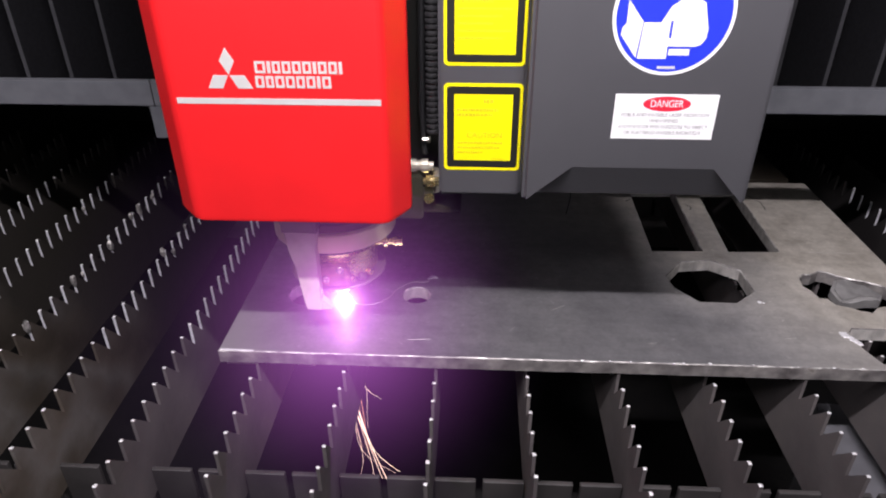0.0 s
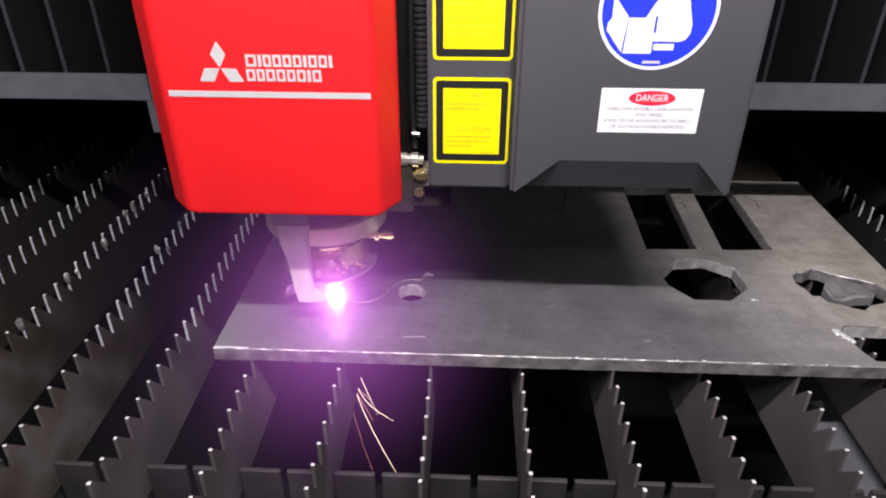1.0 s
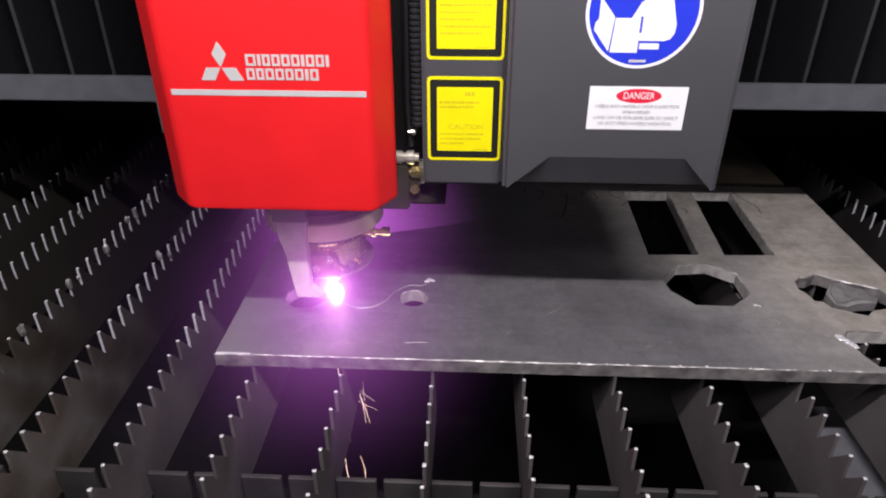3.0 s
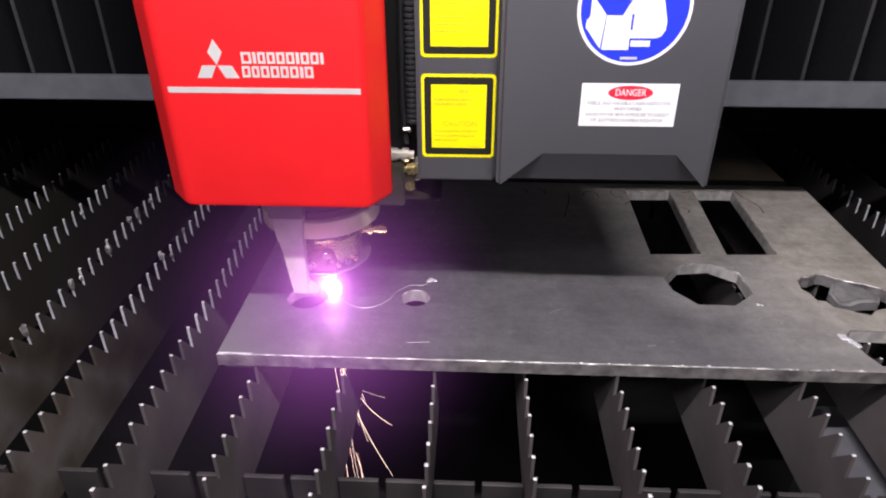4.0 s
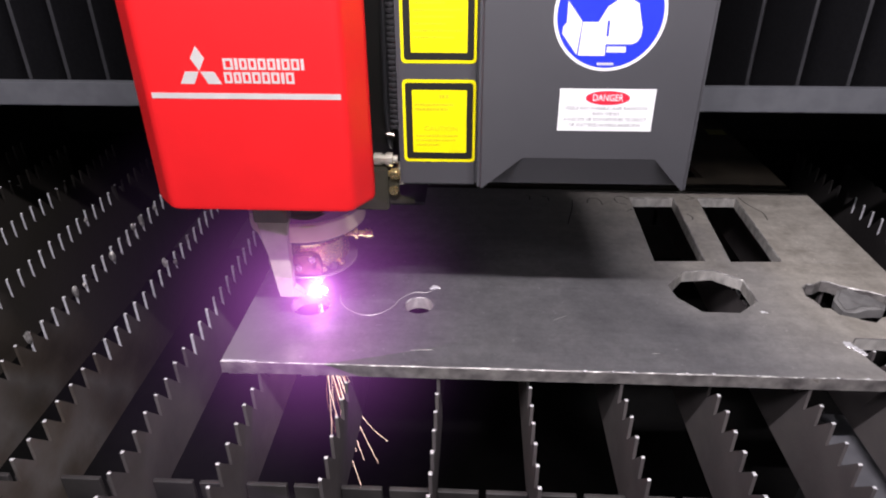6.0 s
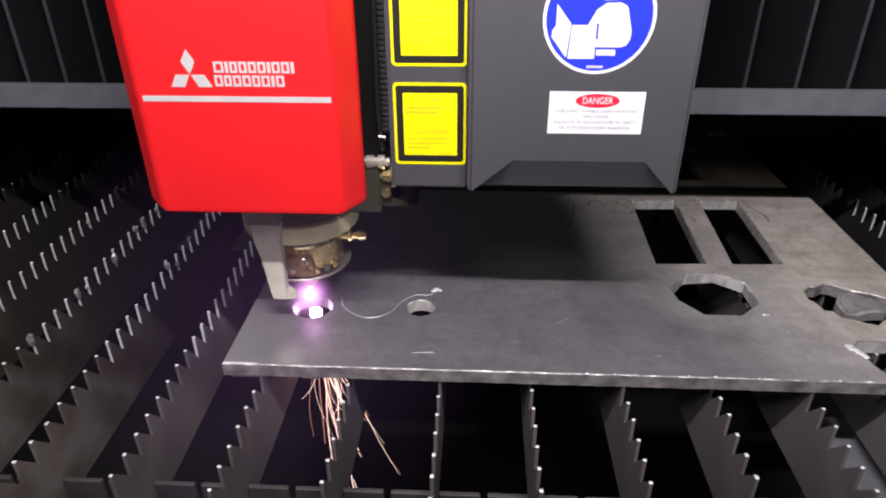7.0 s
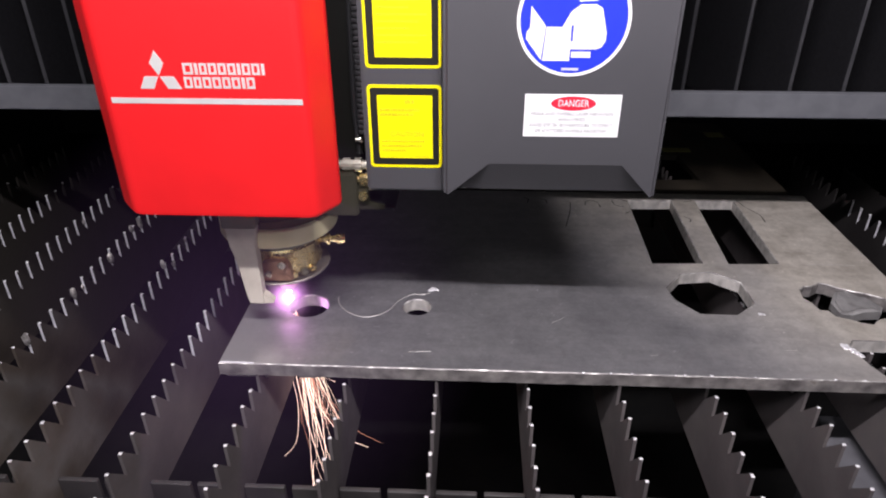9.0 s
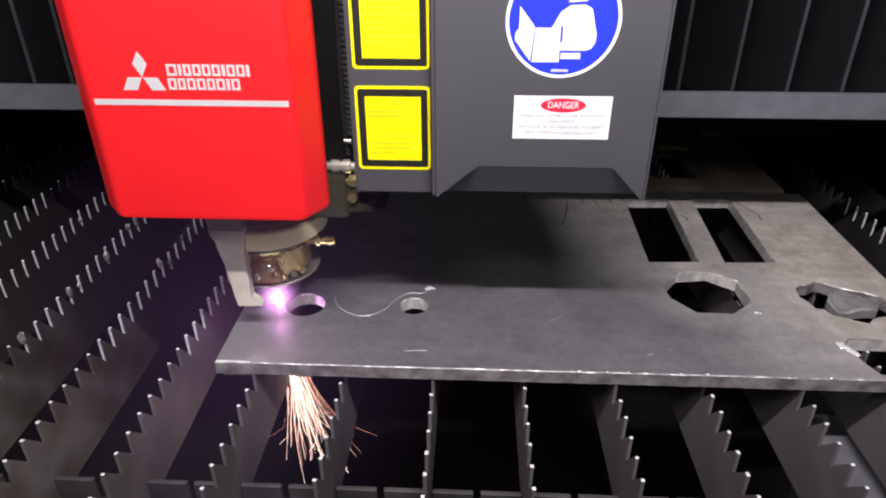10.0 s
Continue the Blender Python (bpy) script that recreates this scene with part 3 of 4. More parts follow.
for x, y, s in ((-0.0096, 0.1285, 0.0034), (-0.0125, 0.1265, 0.0024), (-0.0065, 0.1275, 0.002), (0.2915, 0.0995, 0.0022), (0.2945, 0.0985, 0.0014),
                (0.3450, 0.0545, 0.0030), (0.3462, 0.0515, 0.0036), (0.3492, 0.0500, 0.0026), (0.3500, 0.0462, 0.0034), (0.3520, 0.0435, 0.0030), (0.3532, 0.0405, 0.0022), (0.3475, 0.0560, 0.0018),
                *((0.12 + 0.022 * i + rnd.uniform(-0.01, 0.01), PF + rnd.uniform(0.0, 0.0012), rnd.uniform(0.0006, 0.0015)) for i in range(14))):
    spatter(x, y, s)

for x0, x1, y, lean in ((0.3745, 0.4200, 0.1925, 0.0), (0.352, 0.41, 0.3560, 0.0015), (-0.0245, -0.0060, 0.0300, 0.0008), (0.10, 0.112, 0.078, 0.004), (0.293, 0.303, 0.046, 0.0003),
                        (0.1780, 0.1840, 0.0340, 0.0004), (0.0620, 0.0660, 0.0470, 0.0020)):
    part("scratch", ribbon([(x0, y), ((x0 + x1) / 2, y + lean), (x1, y + 2 * lean)], 0.0008 if x1 - x0 > 0.017 else 0.0003, PT + 0.0001, 0.0002), KERF, plate, "fine bright scratch")
for pts in ([(0.1465, 0.334), (0.1440, 0.312), (0.1375, 0.283), (0.1340, 0.268)], [(0.1640, 0.326), (0.1660, 0.337), (0.1735, 0.341), (0.1800, 0.336), (0.1815, 0.322)],
            [(0.2180, 0.338), (0.2080, 0.347), (0.1990, 0.342), (0.2010, 0.329), (0.2110, 0.324)], [(0.2080, 0.305), (0.2150, 0.311)],
            [(0.118, 0.330), (0.1165, 0.341), (0.109, 0.343)], [(0.094, 0.331), (0.0955, 0.343), (0.089, 0.346)],
            [(0.290, 0.352), (0.297, 0.345), (0.286, 0.341)], [(0.352, 0.352), (0.3560, 0.330), (0.366, 0.308), (0.365, 0.288)], [(0.276, 0.300), (0.281, 0.292), (0.278, 0.285)]):
    part("marker_stroke", ribbon(pts, 0.0011, PT + 0.0001, 0.0001), BLACK_INK, plate, "dark marker stroke")
# Pale ribbon that paints the highlight along the front-left edge.
part("corner_glint", ribbon([(PL + 0.0015, PF + 0.0016), (PL + 0.012, PF + 0.0016), (PL + 0.03, PF + 0.0012)], 0.0022, PT + 0.0001, 0.0003), TIP, plate, "painted highlight on the corner")
for xa, xb in ((-0.1785, -0.1530), (-0.1170, -0.1015)):
    part("dross", box(xa, xb, 0.0150, 0.0190, -0.0075, -0.0004, 0.001), CUT_EDGE, plate, "grey dross strip under the rim")
# broken slug stuck almost flush in the ragged hole
bm = prism([(0.392 + (x - 0.388) * 0.93, 0.1275 + (y - 0.1235) * 0.88) for x, y in [(0.3726, 0.1415), (0.3846, 0.1463), (0.3923, 0.14), (0.4018, 0.1306), (0.4132, 0.1221), (0.4074, 0.111), (0.3906, 0.1078), (0.3746, 0.1026), (0.3611, 0.1008), (0.3613, 0.1136), (0.3617, 0.1231)]], "z", 0.0, 0.0105)
bmesh.ops.bevel(bm, geom=[e for e in bm.edges if e.is_manifold and e.calc_face_angle(0) > 0.5 and e.verts[0].co.z > 0.005 and e.verts[1].co.z > 0.005], offset=0.0028, segments=3, affect="EDGES")
bmesh.ops.triangulate(bm, faces=bm.faces)
bmesh.ops.subdivide_edges(bm, edges=bm.edges, cuts=2, use_grid_fill=True)
for v in bm.verts:
    v.co.z += 0.0032 * noise.noise(v.co * 75) + 0.0012 * noise.noise(v.co * 230)
slug = tagged(part("cut_slug", bm, SLUG, None, "", True), "rough grey slug stuck in a ragged hole", "scrap slug")
slug.rotation_euler = (radians(1.5), radians(2.5), 0)
slug.location.z = 0.0135

# dull second sheet behind; the bridge's shade is put into its brown colour
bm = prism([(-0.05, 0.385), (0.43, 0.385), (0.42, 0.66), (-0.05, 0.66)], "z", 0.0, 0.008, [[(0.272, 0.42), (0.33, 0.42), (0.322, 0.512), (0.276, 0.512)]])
tagged(part("rear_plate", bm, REAR), "dark brown steel plate lying behind on slats, shade in its colour", "steel plate")

# Two thin, dim yellow-green boxes on top of the rear plate.
for x0, x1, y0, y1 in ((0.388, 0.415, 0.590, 0.612), (0.3055, 0.3465, 0.524, 0.540)):
    tagged(part("rear_strip", box(x0, x1, y0, y1, 0.0082, 0.0092, 0.0004, 1), STRIP), "dim yellow-green strip on the dark brown plate", "marking strip", "marking strips")

# ---- cutting head; local x, y, z equal the world's at the start ----
head = thing("laser_cutting_head", "red and charcoal laser cutting head over the plate", "laser head")
NX, NY = -0.090, 0.087

# red hood with slanting corners and a turned-in lower rim
bm = bmesh.new()
ring = [(-0.1640, -0.014), (-0.0285, -0.014), (-0.0155, 0.009), (-0.0160, 0.016), (-0.1810, 0.016), (-0.1815, 0.006)]
mid = [(-0.098, 0.006)]
levels = [(0.1460, 0.975), (0.1470, 0.992), (0.1490, 1.0), (0.46, 1.0)]
soft_ring = []
for i, p in enumerate(ring):
    p, a, c = Vector(p), Vector(ring[i - 1]), Vector(ring[(i + 1) % 6])
    cut = min(0.005, 0.4 * (a - p).length, 0.4 * (c - p).length)
    u, w = p + (a - p).normalized() * cut, p + (c - p).normalized() * cut
    soft_ring += [u.lerp(p, s).lerp(p.lerp(w, s), s) for s in (0, 0.25, 0.5, 0.75, 1)]
n = len(soft_ring)
rows = [[bm.verts.new((mid[0][0] + (p.x - mid[0][0]) * s, mid[0][1] + (p.y - mid[0][1]) * s, z)) for p in soft_ring] for z, s in levels]
for a, b2 in zip(rows, rows[1:]):
    for i in range(n):
        bm.faces.new((a[i], a[(i + 1) % n], b2[(i + 1) % n], b2[i]))
bm.faces.new(list(reversed(rows[0])))
bm.faces.new(rows[-1])
bmesh.ops.recalc_face_normals(bm, faces=bm.faces)
hood = part("hood", bm, RED, head, "glossy red painted hood")
part("inner_body", box(-0.1700, -0.0450, 0.0165, 0.135, 0.1500, 0.46, 0.002), HOSE, head, "black body behind the hood")
# Unseen block added to stop light passing between hood and bridge.
part("carriage", box(-0.1600, 0.1900, 0.1362, 0.172, 0.1750, 0.46, 0.002), HOSE, head, "unseen black carriage block, added to keep light out")
FACE = -0.0142
part("stripe", box(-0.1598, -0.0305, FACE - 0.0002, FACE + 0.0001, 0.2296, 0.2334), SILVER, hood, "silver stripe")
part("emblem", prism([(-0.1240, 0.2645), (-0.1193, 0.2565), (-0.1240, 0.2482), (-0.1287, 0.2565)], "y", FACE - 0.0002, FACE + 0.0001), SILVER, hood)
part("emblem", prism([(-0.1245, 0.2478), (-0.1338, 0.2478), (-0.1381, 0.2396), (-0.1288, 0.2396)], "y", FACE - 0.0002, FACE + 0.0001), SILVER, hood)
part("emblem", prism([(-0.1235, 0.2478), (-0.1142, 0.2478), (-0.1099, 0.2396), (-0.1192, 0.2396)], "y", FACE - 0.0002, FACE + 0.0001), SILVER, hood)


def blocks(x0, x1, z0, z1, widths):
    gap = 0.0011
    total = sum(widths)
    free = (x1 - x0) - gap * (len(widths) - 1)
    x = x0
    for w in widths:
        d = free * w / total
        t = 0.0016
        hole = [[(x + t, z0 + t), (x + t, z1 - t), (x + d - t, z1 - t), (x + d - t, z0 + t)]] if d > 0.0045 else []
        part("print_bar", prism([(x, z0), (x + d, z0), (x + d, z1), (x, z1)], "y", FACE - 0.0002, FACE + 0.0001, hole), SILVER, hood)
        x += d + gap


blocks(-0.1072, -0.0533, 0.2492, 0.2566, (1.25, 0.4, 0.95, 1, 1, 1, 0.4, 1, 1, 0.4))
blocks(-0.1078, -0.0608, 0.2402, 0.2476, (1, 0.9, 1, 1, 0.95, 1, 0.4, 1))

# charcoal cover: narrow panel, wide panel with an undercut at its foot
part("side_cover", box(0.0030, 0.0612, 0.0200, 0.135, 0.1530, 0.46, 0.002), CHARCOAL, head, "charcoal painted narrow cover")
bm = bmesh.new()
x0, x1, yf, yb, z0, z1 = 0.0614, 0.2140, 0.004, 0.1355, 0.1585, 0.46
ax, bx, az, set_back = 0.094, 0.1876, 0.183, 0.0115
co = dict(tl=(x0, yf, z1), tr=(x1, yf, z1), bl=(x0, yf, z0), br=(x1, yf, z0), a=(ax, yf, az), b=(bx, yf, az), c=(x0 + 0.0035, yf, z0), d=(x1 - 0.0035, yf, z0),
          c2=(x0 + 0.0035, yf + set_back, z0), d2=(x1 - 0.0035, yf + set_back, z0), tlb=(x0, yb, z1), trb=(x1, yb, z1), blb=(x0, yb, z0), brb=(x1, yb, z0))
V = {key: bm.verts.new(p) for key, p in co.items()}
for names in ("tl bl c a", "tl a b tr", "tr b d br", "a c c2", "b d2 d", "a c2 d2 b", "tl tlb blb bl", "tr br brb trb", "tlb trb brb blb", "tl tr trb tlb",
              "bl blb brb br d d2 c2 c"):
    bm.faces.new([V[n] for n in names.split()])
bmesh.ops.recalc_face_normals(bm, faces=bm.faces)
rim = [e for e in bm.edges if {e.verts[0], e.verts[1]} in ({V["tl"], V["bl"]}, {V["tr"], V["br"]})]
bmesh.ops.bevel(bm, geom=rim, offset=0.003, segments=3, affect="EDGES")
cover = part("wide_cover", bm, CHARCOAL, head, "charcoal painted wide cover with undercut foot")


def yellow_sticker(z0, z1, words):
    f = 0.0199
    s = part("warning_sticker", prism(round_rect(0.0068, 0.0595, z0, z1, 0.003), "y", f - 0.0002, f + 0.0001), YELLOW, head, "yellow warning sticker with black frame")
    part("frame", prism(round_rect(0.0088, 0.0576, z0 + 0.0022, z1 - 0.0022, 0.002), "y", f - 0.0003, f - 0.0002,
                        [list(reversed(round_rect(0.0137, 0.0530, z0 + 0.0073, z1 - 0.0073, 0.0006)))]), BLACK_INK, s, "black frame")
    rnd = random.Random(int(z0 * 1000))
    for zz, xa, xb, h in words:
        x = xa
        while x < xb:
            w = rnd.uniform(0.0008, 0.0022)
            part("print_bar", box(x, min(x + w, xb), f - 0.0003, f - 0.0002, zz, zz + h), WASHED_INK, s)
            x += w + rnd.uniform(0.0003, 0.0008)
    part("print_bar", box(0.0395, 0.0500, f - 0.0003, f - 0.0002, z0 + 0.0084, z0 + 0.0088), WASHED_INK, s)
    return s


low = yellow_sticker(0.1728, 0.2346, [(0.2212, 0.0335, 0.0405, 0.0026), (0.2155, 0.0155, 0.0435, 0.0018), (0.2122, 0.0155, 0.0400, 0.0018), (0.1925, 0.0160, 0.0470, 0.0012),
                                      (0.1890, 0.0160, 0.0450, 0.0012), (0.1855, 0.0160, 0.0330, 0.0012)])
lettering("CAUTION", 0.0052, 0.0345, 0.0196, 0.1985, WASHED_INK, low, width=0.024)
yellow_sticker(0.2461, 0.3079, [(0.2945 - 0.0045 * i, 0.0160, 0.0500 - 0.006 * (i % 3), 0.0013) for i in range(8)])

f = 0.0039
dl = part("danger_label", box(0.1168, 0.1817, f - 0.0002, f + 0.0001, 0.2038, 0.2336), WHITE, cover, "white laser danger label with red oval")
part("oval", prism(circle(0.1496, 0.2273, 0.0150, 36, 0.0049), "y", f - 0.0003, f - 0.0002), SIGN_RED, dl, "red oval")
lettering("DANGER", 0.0066, 0.1496, f - 0.0004, 0.2273, WHITE, dl, width=0.0205)
for i, (words, w) in enumerate((("VISIBLE AND INVISIBLE LASER RADIATION", 0.056), ("WHEN OPENED", 0.0185), ("AVOID EYE OR SKIN EXPOSURE TO DIRECT", 0.057),
                                ("OR SCATTERED INVISIBLE RADIATION", 0.049))):
    lettering(words, 0.0033, 0.1492, f - 0.0003, 0.2200 - 0.0040 * i, GREY_INK, dl, width=w)

sx, sz, sr = 0.1450, 0.2818, 0.0362
sign = part("round_sign", prism(circle(sx, sz, sr, 64), "y", f - 0.0002, f + 0.0001), WHITE, cover, "blue round sign with white border and shapes")
part("disc", prism(circle(sx, sz, sr * 0.94, 64), "y", f - 0.0003, f - 0.0002), BLUE, sign)


def on_sign(pts, name="white_shape"):
    part(name, prism([(sx + u, sz + v) for u, v in pts], "y", f - 0.0004, f - 0.0003), WHITE, sign)


on_sign([(-0.0275, 0.0085), (-0.0275, -0.005), (-0.0295, -0.0075), (-0.0300, -0.0120), (-0.0275, -0.0150), (-0.0195, -0.0255), (-0.0175, -0.0040)])
on_sign([(-0.0170, -0.0045), (-0.0070, -0.0045), (-0.0020, 0.0050), (0.0040, 0.0092), (0.0130, 0.0095), (0.0175, 0.0070), (0.0195, -0.0010), (0.0215, -0.0080), (0.0212, -0.0135), (0.0190, -0.0172), (0.0155, -0.0185), (-0.0010, -0.0185),
         (-0.0010, -0.0260), (-0.0185, -0.0260)])
on_sign([(0.0000, -0.0200), (0.0125, -0.0200), (0.0125, -0.0238), (0.0000, -0.0238)])
on_sign([(0.0025, 0.0108), (0.0035, 0.0165), (0.0150, 0.0165), (0.0140, 0.0115)])
part("slit", box(sx - 0.0012, sx + 0.0002, f - 0.0005, f - 0.0004, sz - 0.0135, sz - 0.0035), BLUE, sign)
part("print_bar", box(sx - 0.0055, sx + 0.0055, f - 0.0004, f - 0.0003, sz - 0.0322, sz - 0.0305), SILVER, sign)

# inner column between the covers, block, fittings and conduit
# The column's black colour stands for the shade in the gap.
part("back_column", box(-0.0448, 0.0029, 0.085, 0.135, 0.130, 0.46, 0.001), BLACK_INK, head, "column between the covers, black for the gap's shade")
part("slide_block", box(-0.0448, -0.0112, 0.052, 0.0845, 0.1150, 0.1535, 0.0015), DARK_BLOCK, head, "dark olive mounting block")
turn_x = Matrix.Rotation(radians(90), 3, "Y")
fit_a = part("hose_fitting", lathe([(0.0034, -0.010), (0.0034, -0.006), (0.0055, -0.006), (0.0055, 0.000), (0.0042, 0.000), (0.0042, 0.003), (0.0058, 0.0035), (0.0058, 0.009),
                                    (0.0036, 0.0095), (0.0036, 0.013)], (-0.0160, 0.058, 0.1590), turn_x, 12), CHROME, head, "shiny nickel hose fitting")
part("bolt", lathe([(0.0016, 0), (0.0016, 0.004), (0.0026, 0.004), (0.0026, 0.0062)], (-0.012, 0.064, 0.178), turn_x, 10), CHROME, head, "small nickel bolt")
part("elbow", lathe([(0.0035, -0.016), (0.0035, -0.008), (0.0048, -0.008), (0.0048, -0.002), (0.003, -0.001), (0.003, 0.003)], (-0.002, 0.062, 0.152), None, 12), CHROME, head,
     "dull nickel elbow")
part("brass_nut", lathe([(0.0030, -0.008), (0.0030, -0.004), (0.0052, -0.004), (0.0052, 0.002), (0.0038, 0.0025), (0.0038, 0.006)], (-0.0050, 0.057, 0.1465), turn_x, 6), BRASS, head, "small brass nut")
part("bracket", prism([(-0.0110, 0.1205), (0.0100, 0.1205), (0.0100, 0.1240), (-0.0020, 0.1270), (-0.0040, 0.1420), (-0.0110, 0.1420)], "y", 0.0560, 0.0585), DARK_BLOCK, head, "dark angled bracket")
part("bolt", lathe([(0.0022, 0), (0.0022, 0.003), (0.0040, 0.003), (0.0040, 0.0055)], (-0.0065, 0.0560, 0.1340), Matrix.Rotation(radians(90), 3, "X"), 10), BRASS, head, "small brass bolt")
prof = []
for i in range(64):
    prof += [(0.0040, 0.0042 * i), (0.0050, 0.0042 * i + 0.0008), (0.0050, 0.0042 * i + 0.0026), (0.0040, 0.0042 * i + 0.0034)]
part("conduit", lathe(prof, (-0.0035, 0.060, 0.185), None, 14), CONDUIT, head, "black ribbed conduit", True)
part("cable", tube([(-0.012, 0.075, 0.46), (-0.011, 0.072, 0.3), (-0.012, 0.07, 0.2), (-0.010, 0.068, 0.165)], 0.0025, 8), HOSE, head, "black cable")
part("foot_plate", box(-0.0110, 0.0180, 0.060, 0.12, 0.1165, 0.1200, 0.0008), HOSE, head)

# nozzle stack about its axis
axis = (NX, NY, 0)
part("upper_barrel", lathe([(0.0475, 0.1074), (0.0475, 0.114), (0.046, 0.1145), (0.046, 0.118), (0.0475, 0.1185), (0.0475, 0.16)], axis, None, 48), BROWN, head, "dark brown barrel above the ring", True)
part("collar_ring", lathe([(0.0400, 0.0903), (0.0500, 0.0905), (0.0515, 0.0920), (0.0515, 0.1058), (0.0508, 0.1066), (0.0400, 0.1070)], axis, None, 56), CERAMIC, head,
     "cream enamelled collar ring", True)
part("neck", lathe([(0.0350, 0.0800), (0.0358, 0.0805), (0.0358, 0.0830), (0.0335, 0.0835), (0.0335, 0.0860), (0.0375, 0.0865), (0.0375, 0.0916)], axis, None, 48), OLIVE, head,
     "dark grooved neck under the ring")
body = part("brass_body", lathe([(0.0290, 0.0530), (0.0330, 0.0540), (0.0345, 0.0560), (0.0345, 0.0720), (0.0352, 0.0725), (0.0352, 0.0775), (0.0345, 0.0785), (0.0340, 0.0802)], axis, None, 56),
            BRASS, head, "polished brass nozzle body", True)
part("shield_disc", lathe([(0.0150, 0.0385), (0.0270, 0.0405), (0.0385, 0.0470), (0.0412, 0.0495), (0.0415, 0.0505), (0.0408, 0.0513), (0.0330, 0.0490), (0.0300, 0.0490), (0.0285, 0.0531)], axis, None, 56),
     DISC, head, "dull metal shield disc", True)
part("nozzle", lathe([(0.0022, 0.0200), (0.0050, 0.0202), (0.0125, 0.0300), (0.0150, 0.0384)], axis, None, 32), COPPER, head, "copper nozzle tip", True)
knob = part("side_screw", lathe([(0.0028, 0.033), (0.0028, 0.040), (0.0055, 0.040), (0.0055, 0.043), (0.0032, 0.043), (0.0032, 0.049), (0.0046, 0.049), (0.0046, 0.0565)],
                                (NX, NY, 0.0712), Matrix.Rotation(radians(8), 3, "Z") @ turn_x, 16), BRASS, head, "brass side screw")
for a, m in ((-62, BRASS), (-46, OLIVE), (-31, BRASS)):
    d = Vector((math.cos(radians(a)), math.sin(radians(a))))
    part("clamp_lug", lathe([(0.0024, -0.001), (0.0034, 0), (0.0036, 0.002), (0.0034, 0.0045), (0.0020, 0.0055)], (NX + d.x * 0.0325, NY + d.y * 0.0325, 0.0545),
                            Matrix.Rotation(radians(a), 3, "Z") @ turn_x, 14), m, head, "small clamp lug", True)
# copper clamp with two screws on the front of the brass body
bm = prism([(-0.1020, 0.0515), (-0.0730, 0.0520), (-0.0735, 0.0580), (-0.0752, 0.0675), (-0.0775, 0.0715), (-0.0830, 0.0735), (-0.0935, 0.0730), (-0.0990, 0.0690), (-0.1020, 0.0620)],
           "y", 0.0480, 0.0600)
bmesh.ops.bevel(bm, geom=list(bm.edges), offset=0.0012, segments=2, affect="EDGES")
clamp = part("front_clamp", bm, CLAMP, head, "brown copper clamp with two screws")
for u, v in ((-0.0808, 0.0690), (-0.0935, 0.0600)):
    part("clamp_screw", lathe([(0.0012, -0.0003), (0.0022, -0.0003), (0.0030, 0.0006), (0.0034, 0.0008), (0.0034, 0.0024), (0.0026, 0.0030), (0.0014, 0.0030), (0.0012, 0.0016)], (u, 0.0482, v),
                              Matrix.Rotation(radians(90), 3, "X"), 14), CHROME, clamp, "nickel socket screw")
# sensing finger before the ring
bm = prism([(-0.1185, 0.1130), (-0.0925, 0.1130), (-0.0945, 0.0980), (-0.0950, 0.0480), (-0.0945, 0.0420), (-0.0955, 0.0400), (-0.1075, 0.0400), (-0.1090, 0.0480), (-0.1130, 0.0820), (-0.1165, 0.0960)],
           "y", 0.030, 0.040)
bmesh.ops.bevel(bm, geom=list(bm.edges), offset=0.0008, segments=1, affect="EDGES")
part("sensor_finger", bm, FINGER, head, "beige tapered sensor finger")
part("finger_foot", prism([(-0.0960, 0.0398), (-0.0870, 0.0405), (-0.0865, 0.0420), (-0.0905, 0.0465), (-0.0946, 0.0500)], "y", 0.0315, 0.0385), FINGER, head, "beige foot of the sensor finger")
part("finger_mount", box(-0.1200, -0.0920, 0.0285, 0.060, 0.1132, 0.1495, 0.001), OLIVE, head, "olive grey finger mount")

# plasma under the nozzle
bm = bmesh.new()
bmesh.ops.create_icosphere(bm, subdivisions=3, radius=0.0060)
core = part("plasma_core", bm, CORE_GLOW, head, "white-hot violet plasma spot", True)


bm = bmesh.new()
bmesh.ops.create_icosphere(bm, subdivisions=2, radius=0.0015, matrix=Matrix.Translation((NX, NY, 0.0165)))
part("plasma_tip", bm, TIP_GLOW, head, "small bright violet plasma point under the nozzle", True)


def glow_shell(name, mat, radius, label, depth=1.0):
    bm = bmesh.new()
    bmesh.ops.create_icosphere(bm, subdivisions=4, radius=radius)
    for v in bm.verts:
        v.co.y *= depth
    if depth < 1:  # a thin curved sheet of painted glare
        bmesh.ops.delete(bm, geom=[v for v in bm.verts if v.co.y > 1e-5], context="VERTS")
    return part(name, bm, mat, head, label, True)


flame_shell = glow_shell("plasma_flame", FLAME_GLOW, 0.03, "small pink plasma flame", 0.9)
halo_mid = glow_shell("plasma_halo", HALO_GLOW, 0.07, "magenta glare halo round the plasma", 0.2)
halo_large = glow_shell("wide_halo", WIDE_HALO_GLOW, 0.16, "wide violet glare halo round the plasma", 0.12)
glare = glow_shell("glare_haze", GLARE_GLOW, 0.155, "violet lens glare sheet before the head", 0.12)

# Constant veil: the purple glare tint added as weak emission.
glare_veil = glow_shell("thin_veil", VEIL_GLOW, 0.2, "faint violet glare veil round the cut", 0.12)
glare_veil.matrix_local = pose(NX - 0.01, NY - 0.81 * 0.11, -0.02 + 0.555 * 0.11, -33.7, 0, 13.3)

